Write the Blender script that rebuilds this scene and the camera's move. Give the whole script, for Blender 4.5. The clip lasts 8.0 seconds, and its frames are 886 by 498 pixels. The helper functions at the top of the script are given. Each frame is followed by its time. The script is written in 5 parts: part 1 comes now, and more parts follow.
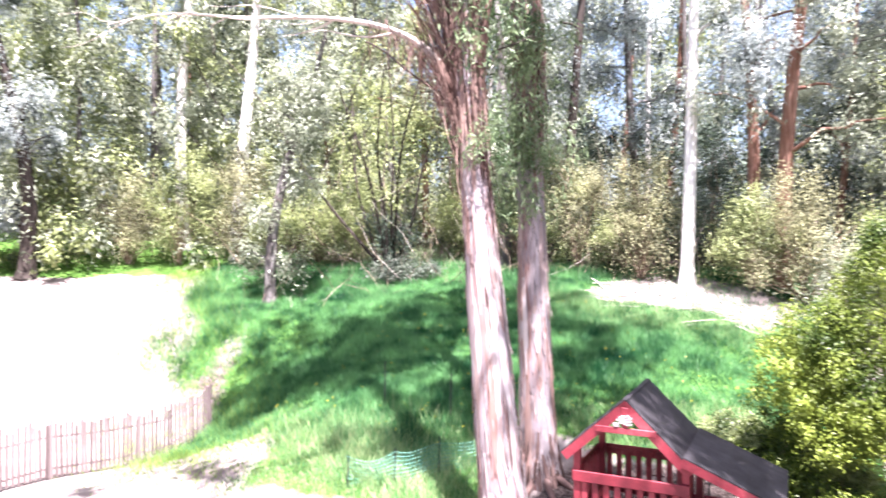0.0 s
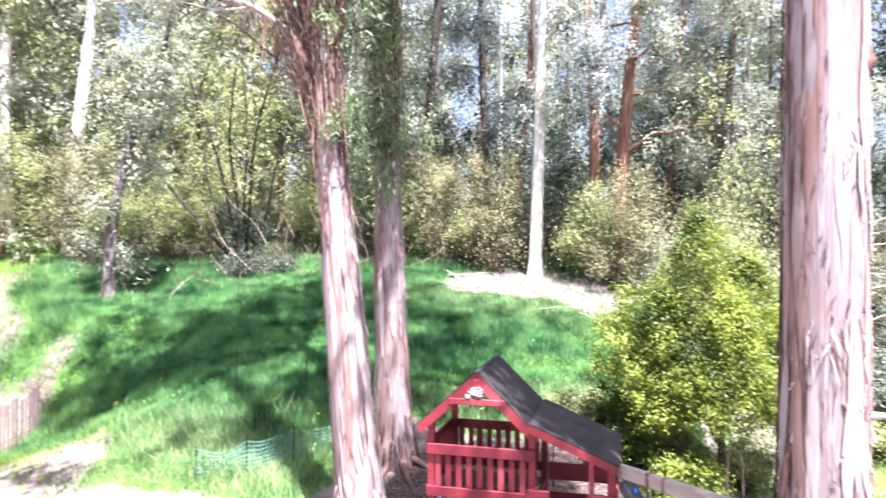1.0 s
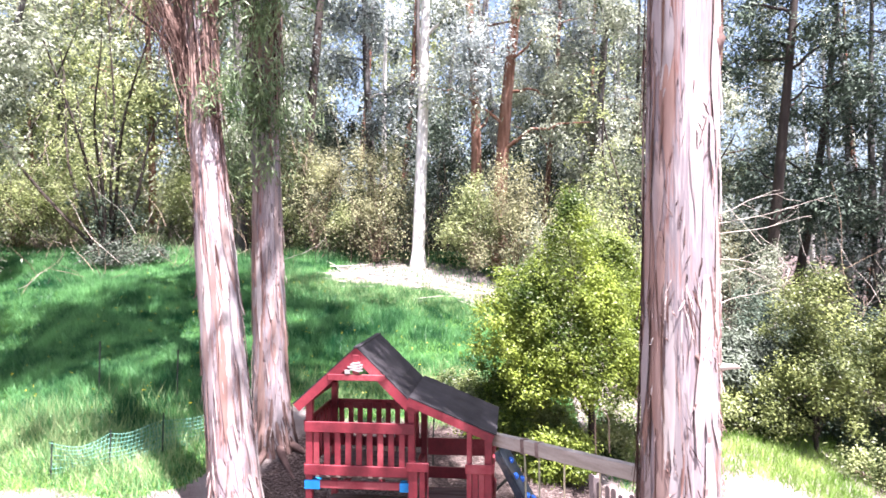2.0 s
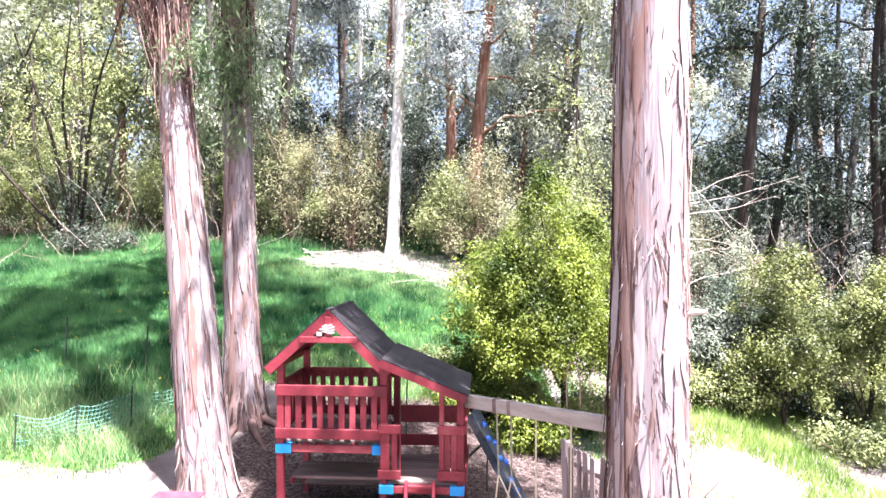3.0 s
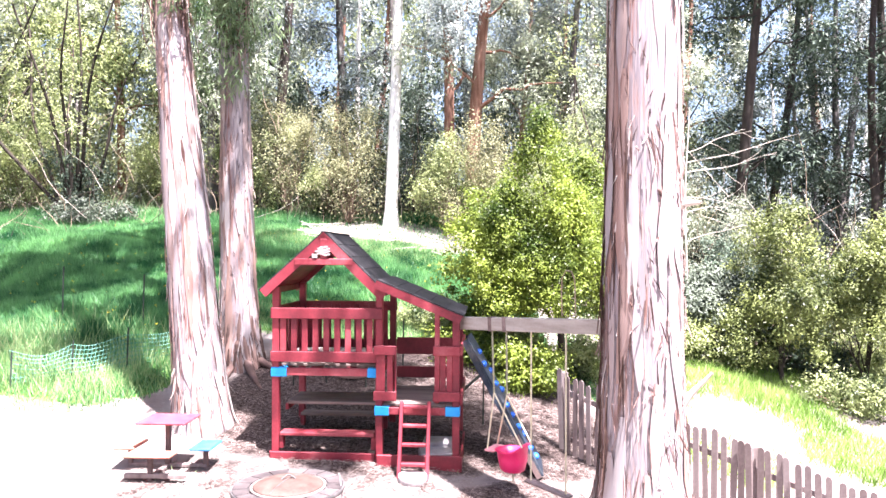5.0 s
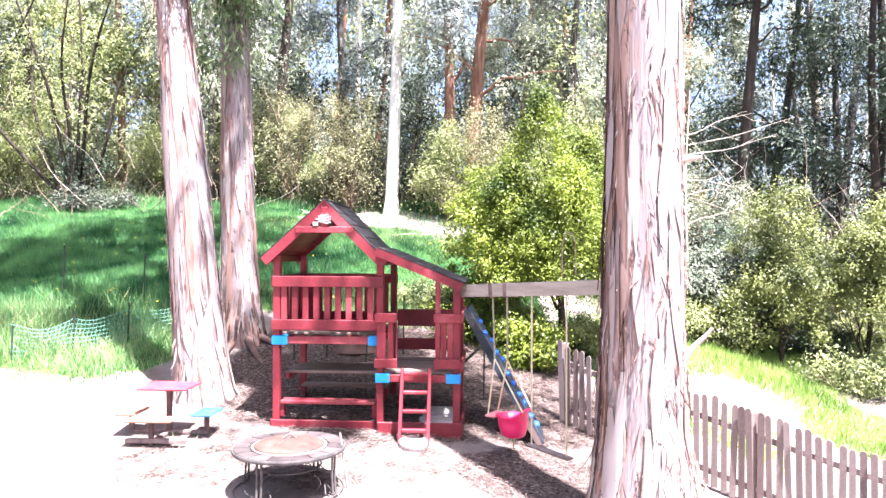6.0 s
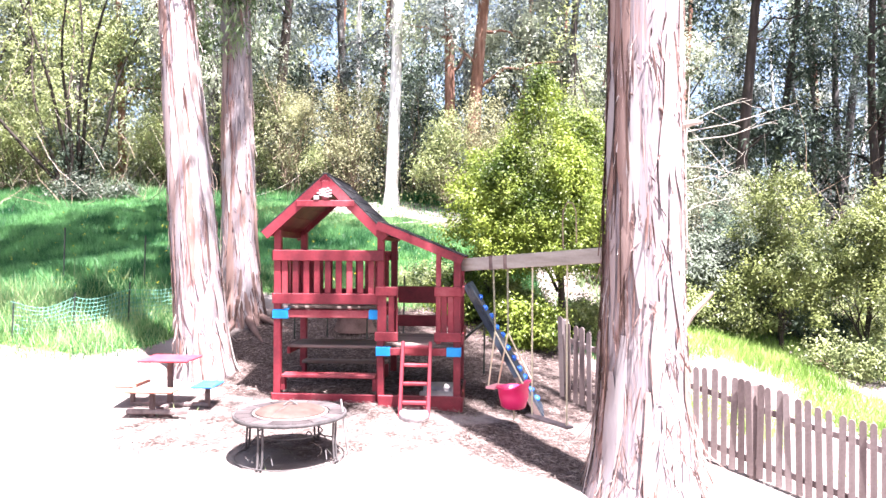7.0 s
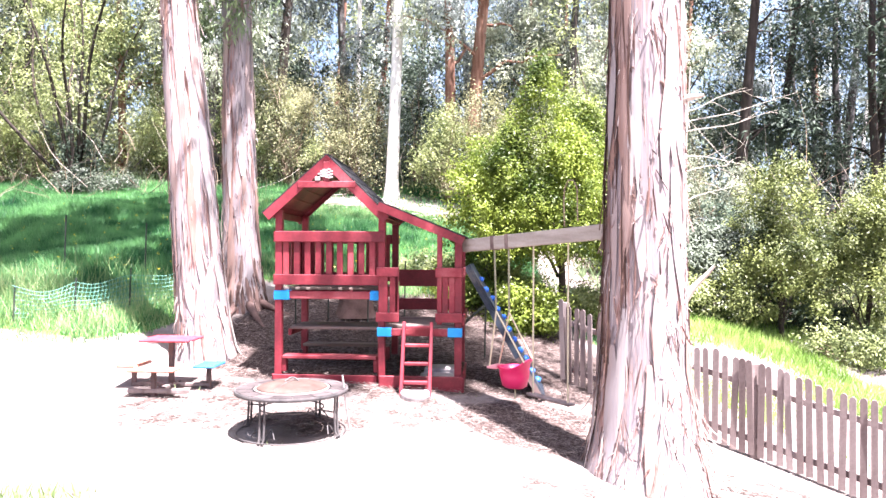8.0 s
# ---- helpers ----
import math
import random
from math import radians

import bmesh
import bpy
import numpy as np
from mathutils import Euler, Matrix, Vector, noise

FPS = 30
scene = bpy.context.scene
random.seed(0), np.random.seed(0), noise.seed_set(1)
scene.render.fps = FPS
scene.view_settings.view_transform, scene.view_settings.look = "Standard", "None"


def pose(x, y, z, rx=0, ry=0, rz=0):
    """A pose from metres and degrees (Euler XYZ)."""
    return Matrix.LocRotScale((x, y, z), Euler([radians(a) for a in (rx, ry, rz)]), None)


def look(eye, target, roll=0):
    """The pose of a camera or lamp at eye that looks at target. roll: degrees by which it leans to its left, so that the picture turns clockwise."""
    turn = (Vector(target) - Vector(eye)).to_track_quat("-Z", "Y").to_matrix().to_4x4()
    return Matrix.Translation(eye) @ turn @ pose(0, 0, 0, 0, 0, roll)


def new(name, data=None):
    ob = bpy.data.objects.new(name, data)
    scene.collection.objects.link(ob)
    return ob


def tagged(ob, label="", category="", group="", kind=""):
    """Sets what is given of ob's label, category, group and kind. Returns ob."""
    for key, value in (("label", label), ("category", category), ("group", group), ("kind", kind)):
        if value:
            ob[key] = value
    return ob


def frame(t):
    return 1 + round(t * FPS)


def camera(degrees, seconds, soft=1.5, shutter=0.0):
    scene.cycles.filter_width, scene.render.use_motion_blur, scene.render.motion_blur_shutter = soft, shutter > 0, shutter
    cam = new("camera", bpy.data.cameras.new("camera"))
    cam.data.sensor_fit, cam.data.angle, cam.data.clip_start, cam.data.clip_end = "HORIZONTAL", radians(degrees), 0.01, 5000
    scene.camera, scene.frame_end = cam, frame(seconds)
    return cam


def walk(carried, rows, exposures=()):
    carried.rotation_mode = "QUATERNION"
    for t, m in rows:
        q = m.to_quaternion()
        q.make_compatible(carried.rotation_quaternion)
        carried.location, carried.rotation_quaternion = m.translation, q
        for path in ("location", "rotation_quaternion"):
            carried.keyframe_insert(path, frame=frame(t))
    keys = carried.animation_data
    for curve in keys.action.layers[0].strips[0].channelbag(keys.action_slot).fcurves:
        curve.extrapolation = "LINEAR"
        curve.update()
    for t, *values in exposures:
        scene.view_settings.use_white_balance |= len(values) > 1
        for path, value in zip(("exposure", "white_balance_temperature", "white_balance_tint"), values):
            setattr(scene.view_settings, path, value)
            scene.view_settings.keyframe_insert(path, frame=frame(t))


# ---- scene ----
cam = camera(65.4, 8.0, soft=1.5, shutter=0.5)
PATH = [
    (0, (-0.18, -0.052, 4.1), (-0.946, 1.795, 4.101), -0.3),
    (0.5, (-0.163, -0.08, 3.978), (-0.733, 1.838, 3.978), -0.1),
    (1, (-0.148, -0.103, 3.839), (-0.521, 1.862, 3.842), -0.1),
    (1.5, (-0.125, -0.099, 3.687), (-0.301, 1.894, 3.693), -0.0),
    (2, (-0.101, -0.084, 3.535), (-0.143, 1.915, 3.543), 0.1),
    (3.5, (-0.047, -0.072, 2.859), (-0.017, 1.928, 2.872), 0.2),
    (4, (-0.03, -0.068, 2.631), (-0.001, 1.932, 2.645), 0.2),
    (4.5, (-0.018, -0.064, 2.425), (0.011, 1.936, 2.441), 0.2),
    (6, (-0.021, -0.071, 1.876), (0.007, 1.929, 1.894), 0.2),
    (6.5, (-0.03, -0.075, 1.729), (-0.001, 1.925, 1.746), 0.3),
    (7, (-0.035, -0.082, 1.59), (-0.005, 1.917, 1.608), 0.3),
    (7.5, (-0.041, -0.083, 1.46), (-0.011, 1.917, 1.479), 0.3),
    (8, (-0.046, -0.087, 1.381), (-0.016, 1.913, 1.399), 0.3),
]
EXPOSURE = 2.82
walk(cam, [(t, look(e, g, r)) for t, e, g, r in PATH],
     [(t, EXPOSURE + k, w, g) for t, k, w, g in ((0.0, 0.05, 6200, 23), (1.0, -0.15, 6200, 23), (2.0, -0.22, 6230, 22), (3.5, 0.0, 6230, 21), (4.5, 0.17, 6250, 20), (6.5, 0.2, 6280, 19), (8.0, 0.18, 6300, 19))])

# ---- light ----
SUN_AZ = Vector((0.62, -0.78, 0)).normalized()      # towards the sun, on the ground
SUN_EL = radians(71)
world = bpy.data.worlds.new("world")
scene.world = world
world.use_nodes = True
wn = world.node_tree
sky = wn.nodes.new("ShaderNodeTexSky")
sky.sky_type, sky.sun_disc = "NISHITA", False
sky.sun_elevation = SUN_EL
sky.sun_rotation = math.atan2(SUN_AZ.x, SUN_AZ.y)
sky.air_density, sky.dust_density = 1.0, 3.5
wn.links.new(sky.outputs[0], wn.nodes["Background"].inputs[0])
wn.nodes["Background"].inputs[1].default_value = 0.059
sun = new("sun", bpy.data.lights.new("sun", "SUN"))
sun.data.energy, sun.data.angle, sun.data.color = 5.0, radians(0.55), (1.0, 0.95, 0.925)
sun_from = SUN_AZ * math.cos(SUN_EL) + Vector((0, 0, math.sin(SUN_EL)))
sun.matrix_world = look(sun_from * 50, (0, 0, 0))

rng = np.random.default_rng(7)


# ---- materials ----
def material(name, stops, scale=(4, 4, 4), detail=6.0, rough=0.8, bump=0.3, bump_scale=None, fine=40.0,
             fine_mix=0.25, island=0.0, dist=0.02, spec=0.3, warp=0.0, piece=0.0, translucent=0.0, metal=0.0, fz=1.0):
    """A surface coloured by stretched noise through a ramp, with a finer grain, relief and variation from piece to piece."""
    m = bpy.data.materials.new(name)
    m.use_nodes = True
    nt = m.node_tree
    n, ln = nt.nodes, nt.links
    bsdf = n["Principled BSDF"]
    tc = n.new("ShaderNodeTexCoord")
    mp = n.new("ShaderNodeMapping")
    mp.inputs["Scale"].default_value = scale
    ln.new(tc.outputs["Object"], mp.inputs[0])
    a = n.new("ShaderNodeTexNoise")
    a.inputs["Scale"].default_value, a.inputs["Detail"].default_value = 1.0, detail
    a.inputs["Distortion"].default_value = warp
    ln.new(mp.outputs[0], a.inputs["Vector"])
    b = n.new("ShaderNodeTexNoise")
    b.inputs["Scale"].default_value, b.inputs["Detail"].default_value = 1.0, 4.0
    mq = n.new("ShaderNodeMapping")
    mq.inputs["Scale"].default_value = (fine, fine, fine * fz)
    ln.new(tc.outputs["Object"], mq.inputs[0])
    ln.new(mq.outputs[0], b.inputs["Vector"])
    value = a.outputs[0]

    def add(sock, other, k, centre=0.5):
        sub = n.new("ShaderNodeMath")
        sub.operation = "SUBTRACT"
        ln.new(other, sub.inputs[0])
        sub.inputs[1].default_value = centre
        mul = n.new("ShaderNodeMath")
        mul.operation = "MULTIPLY_ADD"
        ln.new(sub.outputs[0], mul.inputs[0])
        mul.inputs[1].default_value = k
        ln.new(sock, mul.inputs[2])
        return mul.outputs[0]

    value = add(value, b.outputs[0], fine_mix)
    if island:
        g = n.new("ShaderNodeNewGeometry")
        value = add(value, g.outputs["Random Per Island"], island)
    if piece:
        o = n.new("ShaderNodeObjectInfo")
        value = add(value, o.outputs["Random"], piece)
    ramp = n.new("ShaderNodeValToRGB")
    el = ramp.color_ramp.elements
    while len(el) < len(stops):
        el.new(0.5)
    for e, (p, c) in zip(el, stops):
        e.position, e.color = p, (*c, 1)
    ln.new(value, ramp.inputs[0])
    ln.new(ramp.outputs[0], bsdf.inputs["Base Color"])
    bsdf.inputs["Roughness"].default_value = rough
    bsdf.inputs["Specular IOR Level"].default_value = spec
    bsdf.inputs["Metallic"].default_value = metal
    if bump:
        bp = n.new("ShaderNodeBump")
        bp.inputs["Strength"].default_value, bp.inputs["Distance"].default_value = bump, dist
        ln.new(add(a.outputs[0], b.outputs[0], 0.4), bp.inputs["Height"])
        ln.new(bp.outputs[0], bsdf.inputs["Normal"])
    if translucent:
        tr = n.new("ShaderNodeBsdfTranslucent")
        ln.new(ramp.outputs[0], tr.inputs[0])
        mx = n.new("ShaderNodeMixShader")
        mx.inputs[0].default_value = translucent
        ln.new(bsdf.outputs[0], mx.inputs[1])
        ln.new(tr.outputs[0], mx.inputs[2])
        ln.new(mx.outputs[0], n["Material Output"].inputs[0])
    return m


# Clump-sized noise puts sunlit clumps and shaded gaps into the leaf colour.
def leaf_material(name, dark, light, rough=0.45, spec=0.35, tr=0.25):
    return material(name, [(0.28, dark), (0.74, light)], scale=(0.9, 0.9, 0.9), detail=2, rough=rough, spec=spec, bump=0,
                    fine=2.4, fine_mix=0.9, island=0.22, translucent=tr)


RED = material("red_stained_wood", [(0.25, (0.115, 0.012, 0.02)), (0.55, (0.23, 0.025, 0.038)), (0.8, (0.32, 0.075, 0.085))],
               scale=(3, 3, 3), rough=0.55, bump=0.25, fine=35, fine_mix=0.35, dist=0.004, piece=0.25, spec=0.4)
ROOFING = material("black_roofing", [(0.2, (0.016, 0.014, 0.016)), (0.8, (0.048, 0.044, 0.049))], scale=(5, 5, 5), rough=0.85, fine=180,
                   fine_mix=0.6, bump=0.5, dist=0.004, piece=0.15)
DECKWOOD = material("weathered_deck", [(0.25, (0.09, 0.06, 0.055)), (0.75, (0.26, 0.2, 0.18))], scale=(2, 14, 14), rough=0.85, fine=60,
                    bump=0.4, dist=0.004, piece=0.3)
GREYWOOD = material("grey_weathered_wood", [(0.2, (0.10, 0.072, 0.07)), (0.5, (0.20, 0.155, 0.148)), (0.8, (0.33, 0.275, 0.265))],
                    scale=(9, 9, 1.2), rough=0.9, fine=50, bump=0.5, dist=0.006, piece=0.4)
BEAMWOOD = material("silvery_beam_wood", [(0.2, (0.24, 0.21, 0.18)), (0.8, (0.46, 0.42, 0.38))], scale=(3, 3, 20), rough=0.85, fine=50,
                    bump=0.4, dist=0.006)
BLUE_TAPE = material("blue_tape", [(0.3, (0.01, 0.24, 0.60)), (0.7, (0.02, 0.33, 0.74))], scale=(6, 6, 6), rough=0.5, bump=0.15, dist=0.003)
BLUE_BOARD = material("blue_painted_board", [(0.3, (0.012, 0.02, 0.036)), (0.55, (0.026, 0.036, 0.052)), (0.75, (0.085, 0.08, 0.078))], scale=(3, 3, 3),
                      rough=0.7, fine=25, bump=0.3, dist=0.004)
HOLD = material("blue_plastic", [(0.3, (0.01, 0.09, 0.42)), (0.7, (0.03, 0.16, 0.6))], rough=0.4, bump=0.1, piece=0.3)
PINK = material("pink_plastic", [(0.3, (0.78, 0.022, 0.13)), (0.7, (0.86, 0.04, 0.18))], rough=0.35, bump=0.05, spec=0.5)
PINK_PALE = material("faded_pink_plastic", [(0.3, (0.72, 0.26, 0.30)), (0.7, (0.82, 0.40, 0.42))], rough=0.4, bump=0.05, spec=0.5)
ROPE = material("pale_rope", [(0.3, (0.52, 0.45, 0.30)), (0.7, (0.74, 0.67, 0.50))], scale=(60, 60, 90), rough=0.9, bump=0.3, dist=0.002)
CHAIN = material("plastic_coated_chain", [(0.3, (0.20, 0.20, 0.13)), (0.7, (0.38, 0.37, 0.26))], scale=(60, 60, 60), rough=0.5, bump=0.1)
IRON = material("dark_iron", [(0.3, (0.05, 0.048, 0.05)), (0.75, (0.14, 0.125, 0.125))], scale=(8, 8, 8), rough=0.6, fine=60, bump=0.2, metal=0.2)
SLATE = material("slate_tile", [(0.25, (0.04, 0.033, 0.034)), (0.75, (0.10, 0.082, 0.082))], scale=(5, 5, 5), rough=0.55, fine=30, bump=0.3,
                 piece=0.5, dist=0.003)
RUST = material("rusty_copper_lid", [(0.25, (0.045, 0.026, 0.022)), (0.75, (0.115, 0.072, 0.06))], scale=(9, 9, 9), rough=0.75, fine=70, bump=0.4, dist=0.004)
PALE = material("pale_plastic", [(0.3, (0.30, 0.27, 0.27)), (0.7, (0.50, 0.46, 0.46))], scale=(7, 7, 7), rough=0.6, bump=0.1)
TABLE_RED = material("faded_red_paint", [(0.25, (0.34, 0.025, 0.045)), (0.75, (0.50, 0.07, 0.09))], scale=(6, 6, 6), rough=0.6, bump=0.15, fine=30)
TABLE_ORANGE = material("faded_orange_paint", [(0.25, (0.36, 0.12, 0.08)), (0.75, (0.50, 0.24, 0.18))], scale=(6, 6, 6), rough=0.6, bump=0.15, fine=30)
TABLE_BLUE = material("light_blue_paint", [(0.25, (0.015, 0.11, 0.33)), (0.75, (0.045, 0.20, 0.46))], scale=(6, 6, 6), rough=0.6, bump=0.15, fine=30)
LEGWOOD = material("dark_table_leg", [(0.25, (0.07, 0.045, 0.045)), (0.75, (0.17, 0.12, 0.11))], scale=(6, 6, 6), rough=0.8, bump=0.2)
NET = material("green_plastic_net", [(0.3, (0.08, 0.26, 0.20)), (0.7, (0.17, 0.38, 0.31))], rough=0.6, bump=0)
STAKE = material("dark_metal_stake", [(0.3, (0.02, 0.03, 0.025)), (0.7, (0.05, 0.06, 0.05))], rough=0.6, bump=0)

BARK_PINK = material("shedding_pink_bark", [(0.22, (0.10, 0.055, 0.05)), (0.34, (0.27, 0.155, 0.135)), (0.43, (0.30, 0.232, 0.228)), (0.52, (0.22, 0.195, 0.212)),
                                            (0.60, (0.35, 0.30, 0.30)), (0.78, (0.48, 0.435, 0.425))],
                     scale=(4.2, 4.2, 0.36), detail=8, rough=0.88, bump=0.9, dist=0.02, fine=52, fine_mix=0.75, fz=0.055, warp=0.35)
BARK_STRIP = material("peeling_bark_strips", [(0.12, (0.12, 0.065, 0.055)), (0.35, (0.26, 0.175, 0.158)), (0.6, (0.39, 0.31, 0.295)), (0.85, (0.52, 0.465, 0.44))],
                      scale=(9, 9, 1.0), rough=0.85, bump=0.5, fine=30, island=0.8, dist=0.01)
BARK_PLATE = material("smooth_bark_plate", [(0.1, (0.25, 0.155, 0.13)), (0.35, (0.33, 0.25, 0.23)), (0.6, (0.31, 0.275, 0.285)), (0.9, (0.45, 0.405, 0.385))],
                      scale=(5, 5, 0.4), detail=5, rough=0.85, bump=0.35, fine=60, fine_mix=0.25, fz=0.05, island=0.9, dist=0.008)
BARK_SHAGGY = material("shaggy_brown_bark", [(0.12, (0.04, 0.02, 0.016)), (0.45, (0.11, 0.062, 0.048)), (0.85, (0.26, 0.175, 0.145))],
                       scale=(9, 9, 1.0), rough=0.9, bump=0.5, fine=30, island=0.8, dist=0.01)
BARK_BROWN = material("stringy_brown_bark", [(0.2, (0.07, 0.03, 0.02)), (0.5, (0.20, 0.10, 0.07)), (0.8, (0.36, 0.22, 0.17))],
                      scale=(12, 12, 0.8), rough=0.9, bump=0.8, dist=0.02, island=0.45, fine=30)
BARK_WHITE = material("smooth_white_bark", [(0.2, (0.46, 0.42, 0.39)), (0.45, (0.72, 0.69, 0.66)), (0.8, (0.80, 0.78, 0.76))], scale=(3, 3, 0.6), rough=0.8, bump=0.3, fine=12)
BARK_GREY = material("grey_mottled_bark", [(0.2, (0.03, 0.026, 0.026)), (0.5, (0.10, 0.088, 0.084)), (0.8, (0.38, 0.355, 0.34))], scale=(6, 6, 1.4), rough=0.9, bump=0.6, fine=18)
BARK_DARK = material("dark_bark", [(0.2, (0.018, 0.014, 0.012)), (0.8, (0.07, 0.054, 0.046))], scale=(8, 8, 1.5), rough=0.9, bump=0.6, fine=18)
TWIG = material("bleached_twig", [(0.3, (0.36, 0.31, 0.26)), (0.7, (0.60, 0.54, 0.48))], scale=(8, 8, 8), rough=0.85, bump=0.2, island=0.4)
TWIG_DRY = material("dry_brown_twig", [(0.3, (0.15, 0.10, 0.07)), (0.7, (0.40, 0.31, 0.23))], scale=(8, 8, 8), rough=0.9, bump=0.2, island=0.7)
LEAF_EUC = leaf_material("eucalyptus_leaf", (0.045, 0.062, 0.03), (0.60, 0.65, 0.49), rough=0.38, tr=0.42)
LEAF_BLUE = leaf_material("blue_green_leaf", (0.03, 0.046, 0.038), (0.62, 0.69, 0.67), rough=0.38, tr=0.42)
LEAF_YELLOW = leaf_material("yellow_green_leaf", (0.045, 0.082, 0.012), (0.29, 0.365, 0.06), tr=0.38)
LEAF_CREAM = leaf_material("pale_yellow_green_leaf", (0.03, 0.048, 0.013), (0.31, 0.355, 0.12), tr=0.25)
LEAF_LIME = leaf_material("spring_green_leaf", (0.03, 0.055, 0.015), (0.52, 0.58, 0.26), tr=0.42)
# Leaf for growth in shade: the shade is put into its dark colour.
LEAF_SHADED = leaf_material("shaded_green_leaf", (0.012, 0.024, 0.017), (0.12, 0.165, 0.115), rough=0.6, spec=0.25, tr=0.12)
LEAF_MID = leaf_material("muted_green_leaf", (0.03, 0.045, 0.03), (0.20, 0.235, 0.175), rough=0.5, tr=0.2)
LEAF_HANG = leaf_material("hanging_green_leaf", (0.05, 0.095, 0.035), (0.32, 0.42, 0.22), rough=0.42, tr=0.3)
LEAF_DRY = leaf_material("dry_leaf", (0.03, 0.03, 0.014), (0.44, 0.44, 0.24), rough=0.7)
GRASS = leaf_material("meadow_grass", (0.006, 0.075, 0.026), (0.19, 0.43, 0.16), rough=0.45, spec=0.4, tr=0.42)
GRASS_PALE = leaf_material("pale_grass", (0.15, 0.27, 0.09), (0.46, 0.54, 0.28), rough=0.6, tr=0.38)
GRASS_BANK = leaf_material("bank_grass", (0.12, 0.24, 0.035), (0.40, 0.53, 0.16), rough=0.55, tr=0.4)
CRACK = material("bark_crack", [(0.3, (0.06, 0.035, 0.03)), (0.7, (0.20, 0.13, 0.115))], rough=0.95, bump=0, island=0.8)
LITTER = material("bark_litter", [(0.1, (0.035, 0.023, 0.022)), (0.5, (0.115, 0.082, 0.077)), (0.9, (0.34, 0.285, 0.26))], rough=0.9, bump=0.2, island=0.9)


# ---- mesh helpers ----
def part(name, bm, mat, parent, label="", kind="", smooth=False):
    """Links a bmesh, or a finished mesh, as one object under its thing."""
    if isinstance(bm, bpy.types.Mesh):
        me = bm
    else:
        me = bpy.data.meshes.new(name)
        bmesh.ops.recalc_face_normals(bm, faces=bm.faces)
        bm.to_mesh(me)
        bm.free()
    if smooth:
        me.polygons.foreach_set("use_smooth", [True] * len(me.polygons))
    if not me.materials:
        me.materials.append(mat)
    ob = new(name, me)
    ob.parent = parent
    return tagged(ob, label, kind=kind)


def thing(name, m, label, category, group=""):
    ob = new(name)
    ob.matrix_world = m
    ob.empty_display_size = 0.1
    return tagged(ob, label, category, group)


def box(bm, lo, hi, bevel=0.006):
    r = bmesh.ops.create_cube(bm, size=1.0)
    c, d = [(a + b) / 2 for a, b in zip(lo, hi)], [b - a for a, b in zip(lo, hi)]
    for v in r["verts"]:
        v.co = Vector((c[0] + v.co.x * d[0], c[1] + v.co.y * d[1], c[2] + v.co.z * d[2]))
    if bevel:
        bmesh.ops.bevel(bm, geom=list({e for v in r["verts"] for e in v.link_edges}), offset=bevel, segments=1, affect="EDGES")
    return bm


def board(name, lo, hi, mat, parent, label="", bevel=0.006):
    return part(name, box(bmesh.new(), lo, hi, bevel), mat, parent, label)


def beam(name, a, b, w, h, mat, parent, label="", bevel=0.006, up=(0, 0, 1)):
    """A squared timber from a to b, w wide and h high."""
    a, b = Vector(a), Vector(b)
    y = (b - a).normalized()
    x = y.cross(Vector(up)).normalized()
    z = x.cross(y)
    bm = box(bmesh.new(), (-w / 2, 0, -h / 2), (w / 2, (b - a).length, h / 2), bevel)
    bmesh.ops.transform(bm, matrix=Matrix.Translation(a) @ Matrix((x, y, z)).transposed().to_4x4(), verts=bm.verts)
    return part(name, bm, mat, parent, label)


def tube_np(points, radii, sides=8, wob=0.0, seed=0):
    """Vertices and quads of a tapered tube along points."""
    P, R = np.asarray(points, float), np.asarray(radii, float)
    T = np.gradient(P, axis=0)
    T /= np.linalg.norm(T, axis=1, keepdims=True) + 1e-9
    ref = np.where(np.abs(T[:, 2:3]) > 0.9, [[1.0, 0, 0]], [[0, 0, 1.0]])
    X = np.cross(ref, T)
    X /= np.linalg.norm(X, axis=1, keepdims=True) + 1e-9
    Y = np.cross(T, X)
    a = np.linspace(0, 2 * np.pi, sides, endpoint=False)
    rr = R[:, None] * np.ones((1, sides))
    if wob:
        q = np.random.default_rng(seed)
        k = q.normal(size=(sides,)) * wob
        drift = np.cumsum(q.normal(size=(len(P), sides)), axis=0) * wob * 0.25
        rr = rr * (1 + k[None, :] + drift - drift.mean())
    V = P[:, None] + rr[..., None] * (np.cos(a)[None, :, None] * X[:, None] + np.sin(a)[None, :, None] * Y[:, None])
    n = len(P)
    i, j = np.meshgrid(np.arange(n - 1), np.arange(sides), indexing="ij")
    F = np.stack([i * sides + j, i * sides + (j + 1) % sides, (i + 1) * sides + (j + 1) % sides, (i + 1) * sides + j], -1).reshape(-1, 4)
    return V.reshape(-1, 3), F


def mesh_np(name, chunks, mat, smooth=False):
    """One mesh from chunks of (vertices, faces), the faces all of one length."""
    me = bpy.data.meshes.new(name)
    off, Vs, Fs = 0, [], []
    for V, F in chunks:
        Vs.append(V)
        Fs.append(F + off)
        off += len(V)
    V, F = np.concatenate(Vs), np.concatenate(Fs)
    k = F.shape[1]
    me.vertices.add(len(V))
    me.vertices.foreach_set("co", V.astype(np.float32).ravel())
    me.loops.add(F.size)
    me.loops.foreach_set("vertex_index", F.astype(np.int32).ravel())
    me.polygons.add(len(F))
    me.polygons.foreach_set("loop_start", np.arange(0, F.size, k, dtype=np.int32))
    me.polygons.foreach_set("use_smooth", np.full(len(F), smooth))
    me.update(calc_edges=True)
    me.materials.append(mat)
    return me


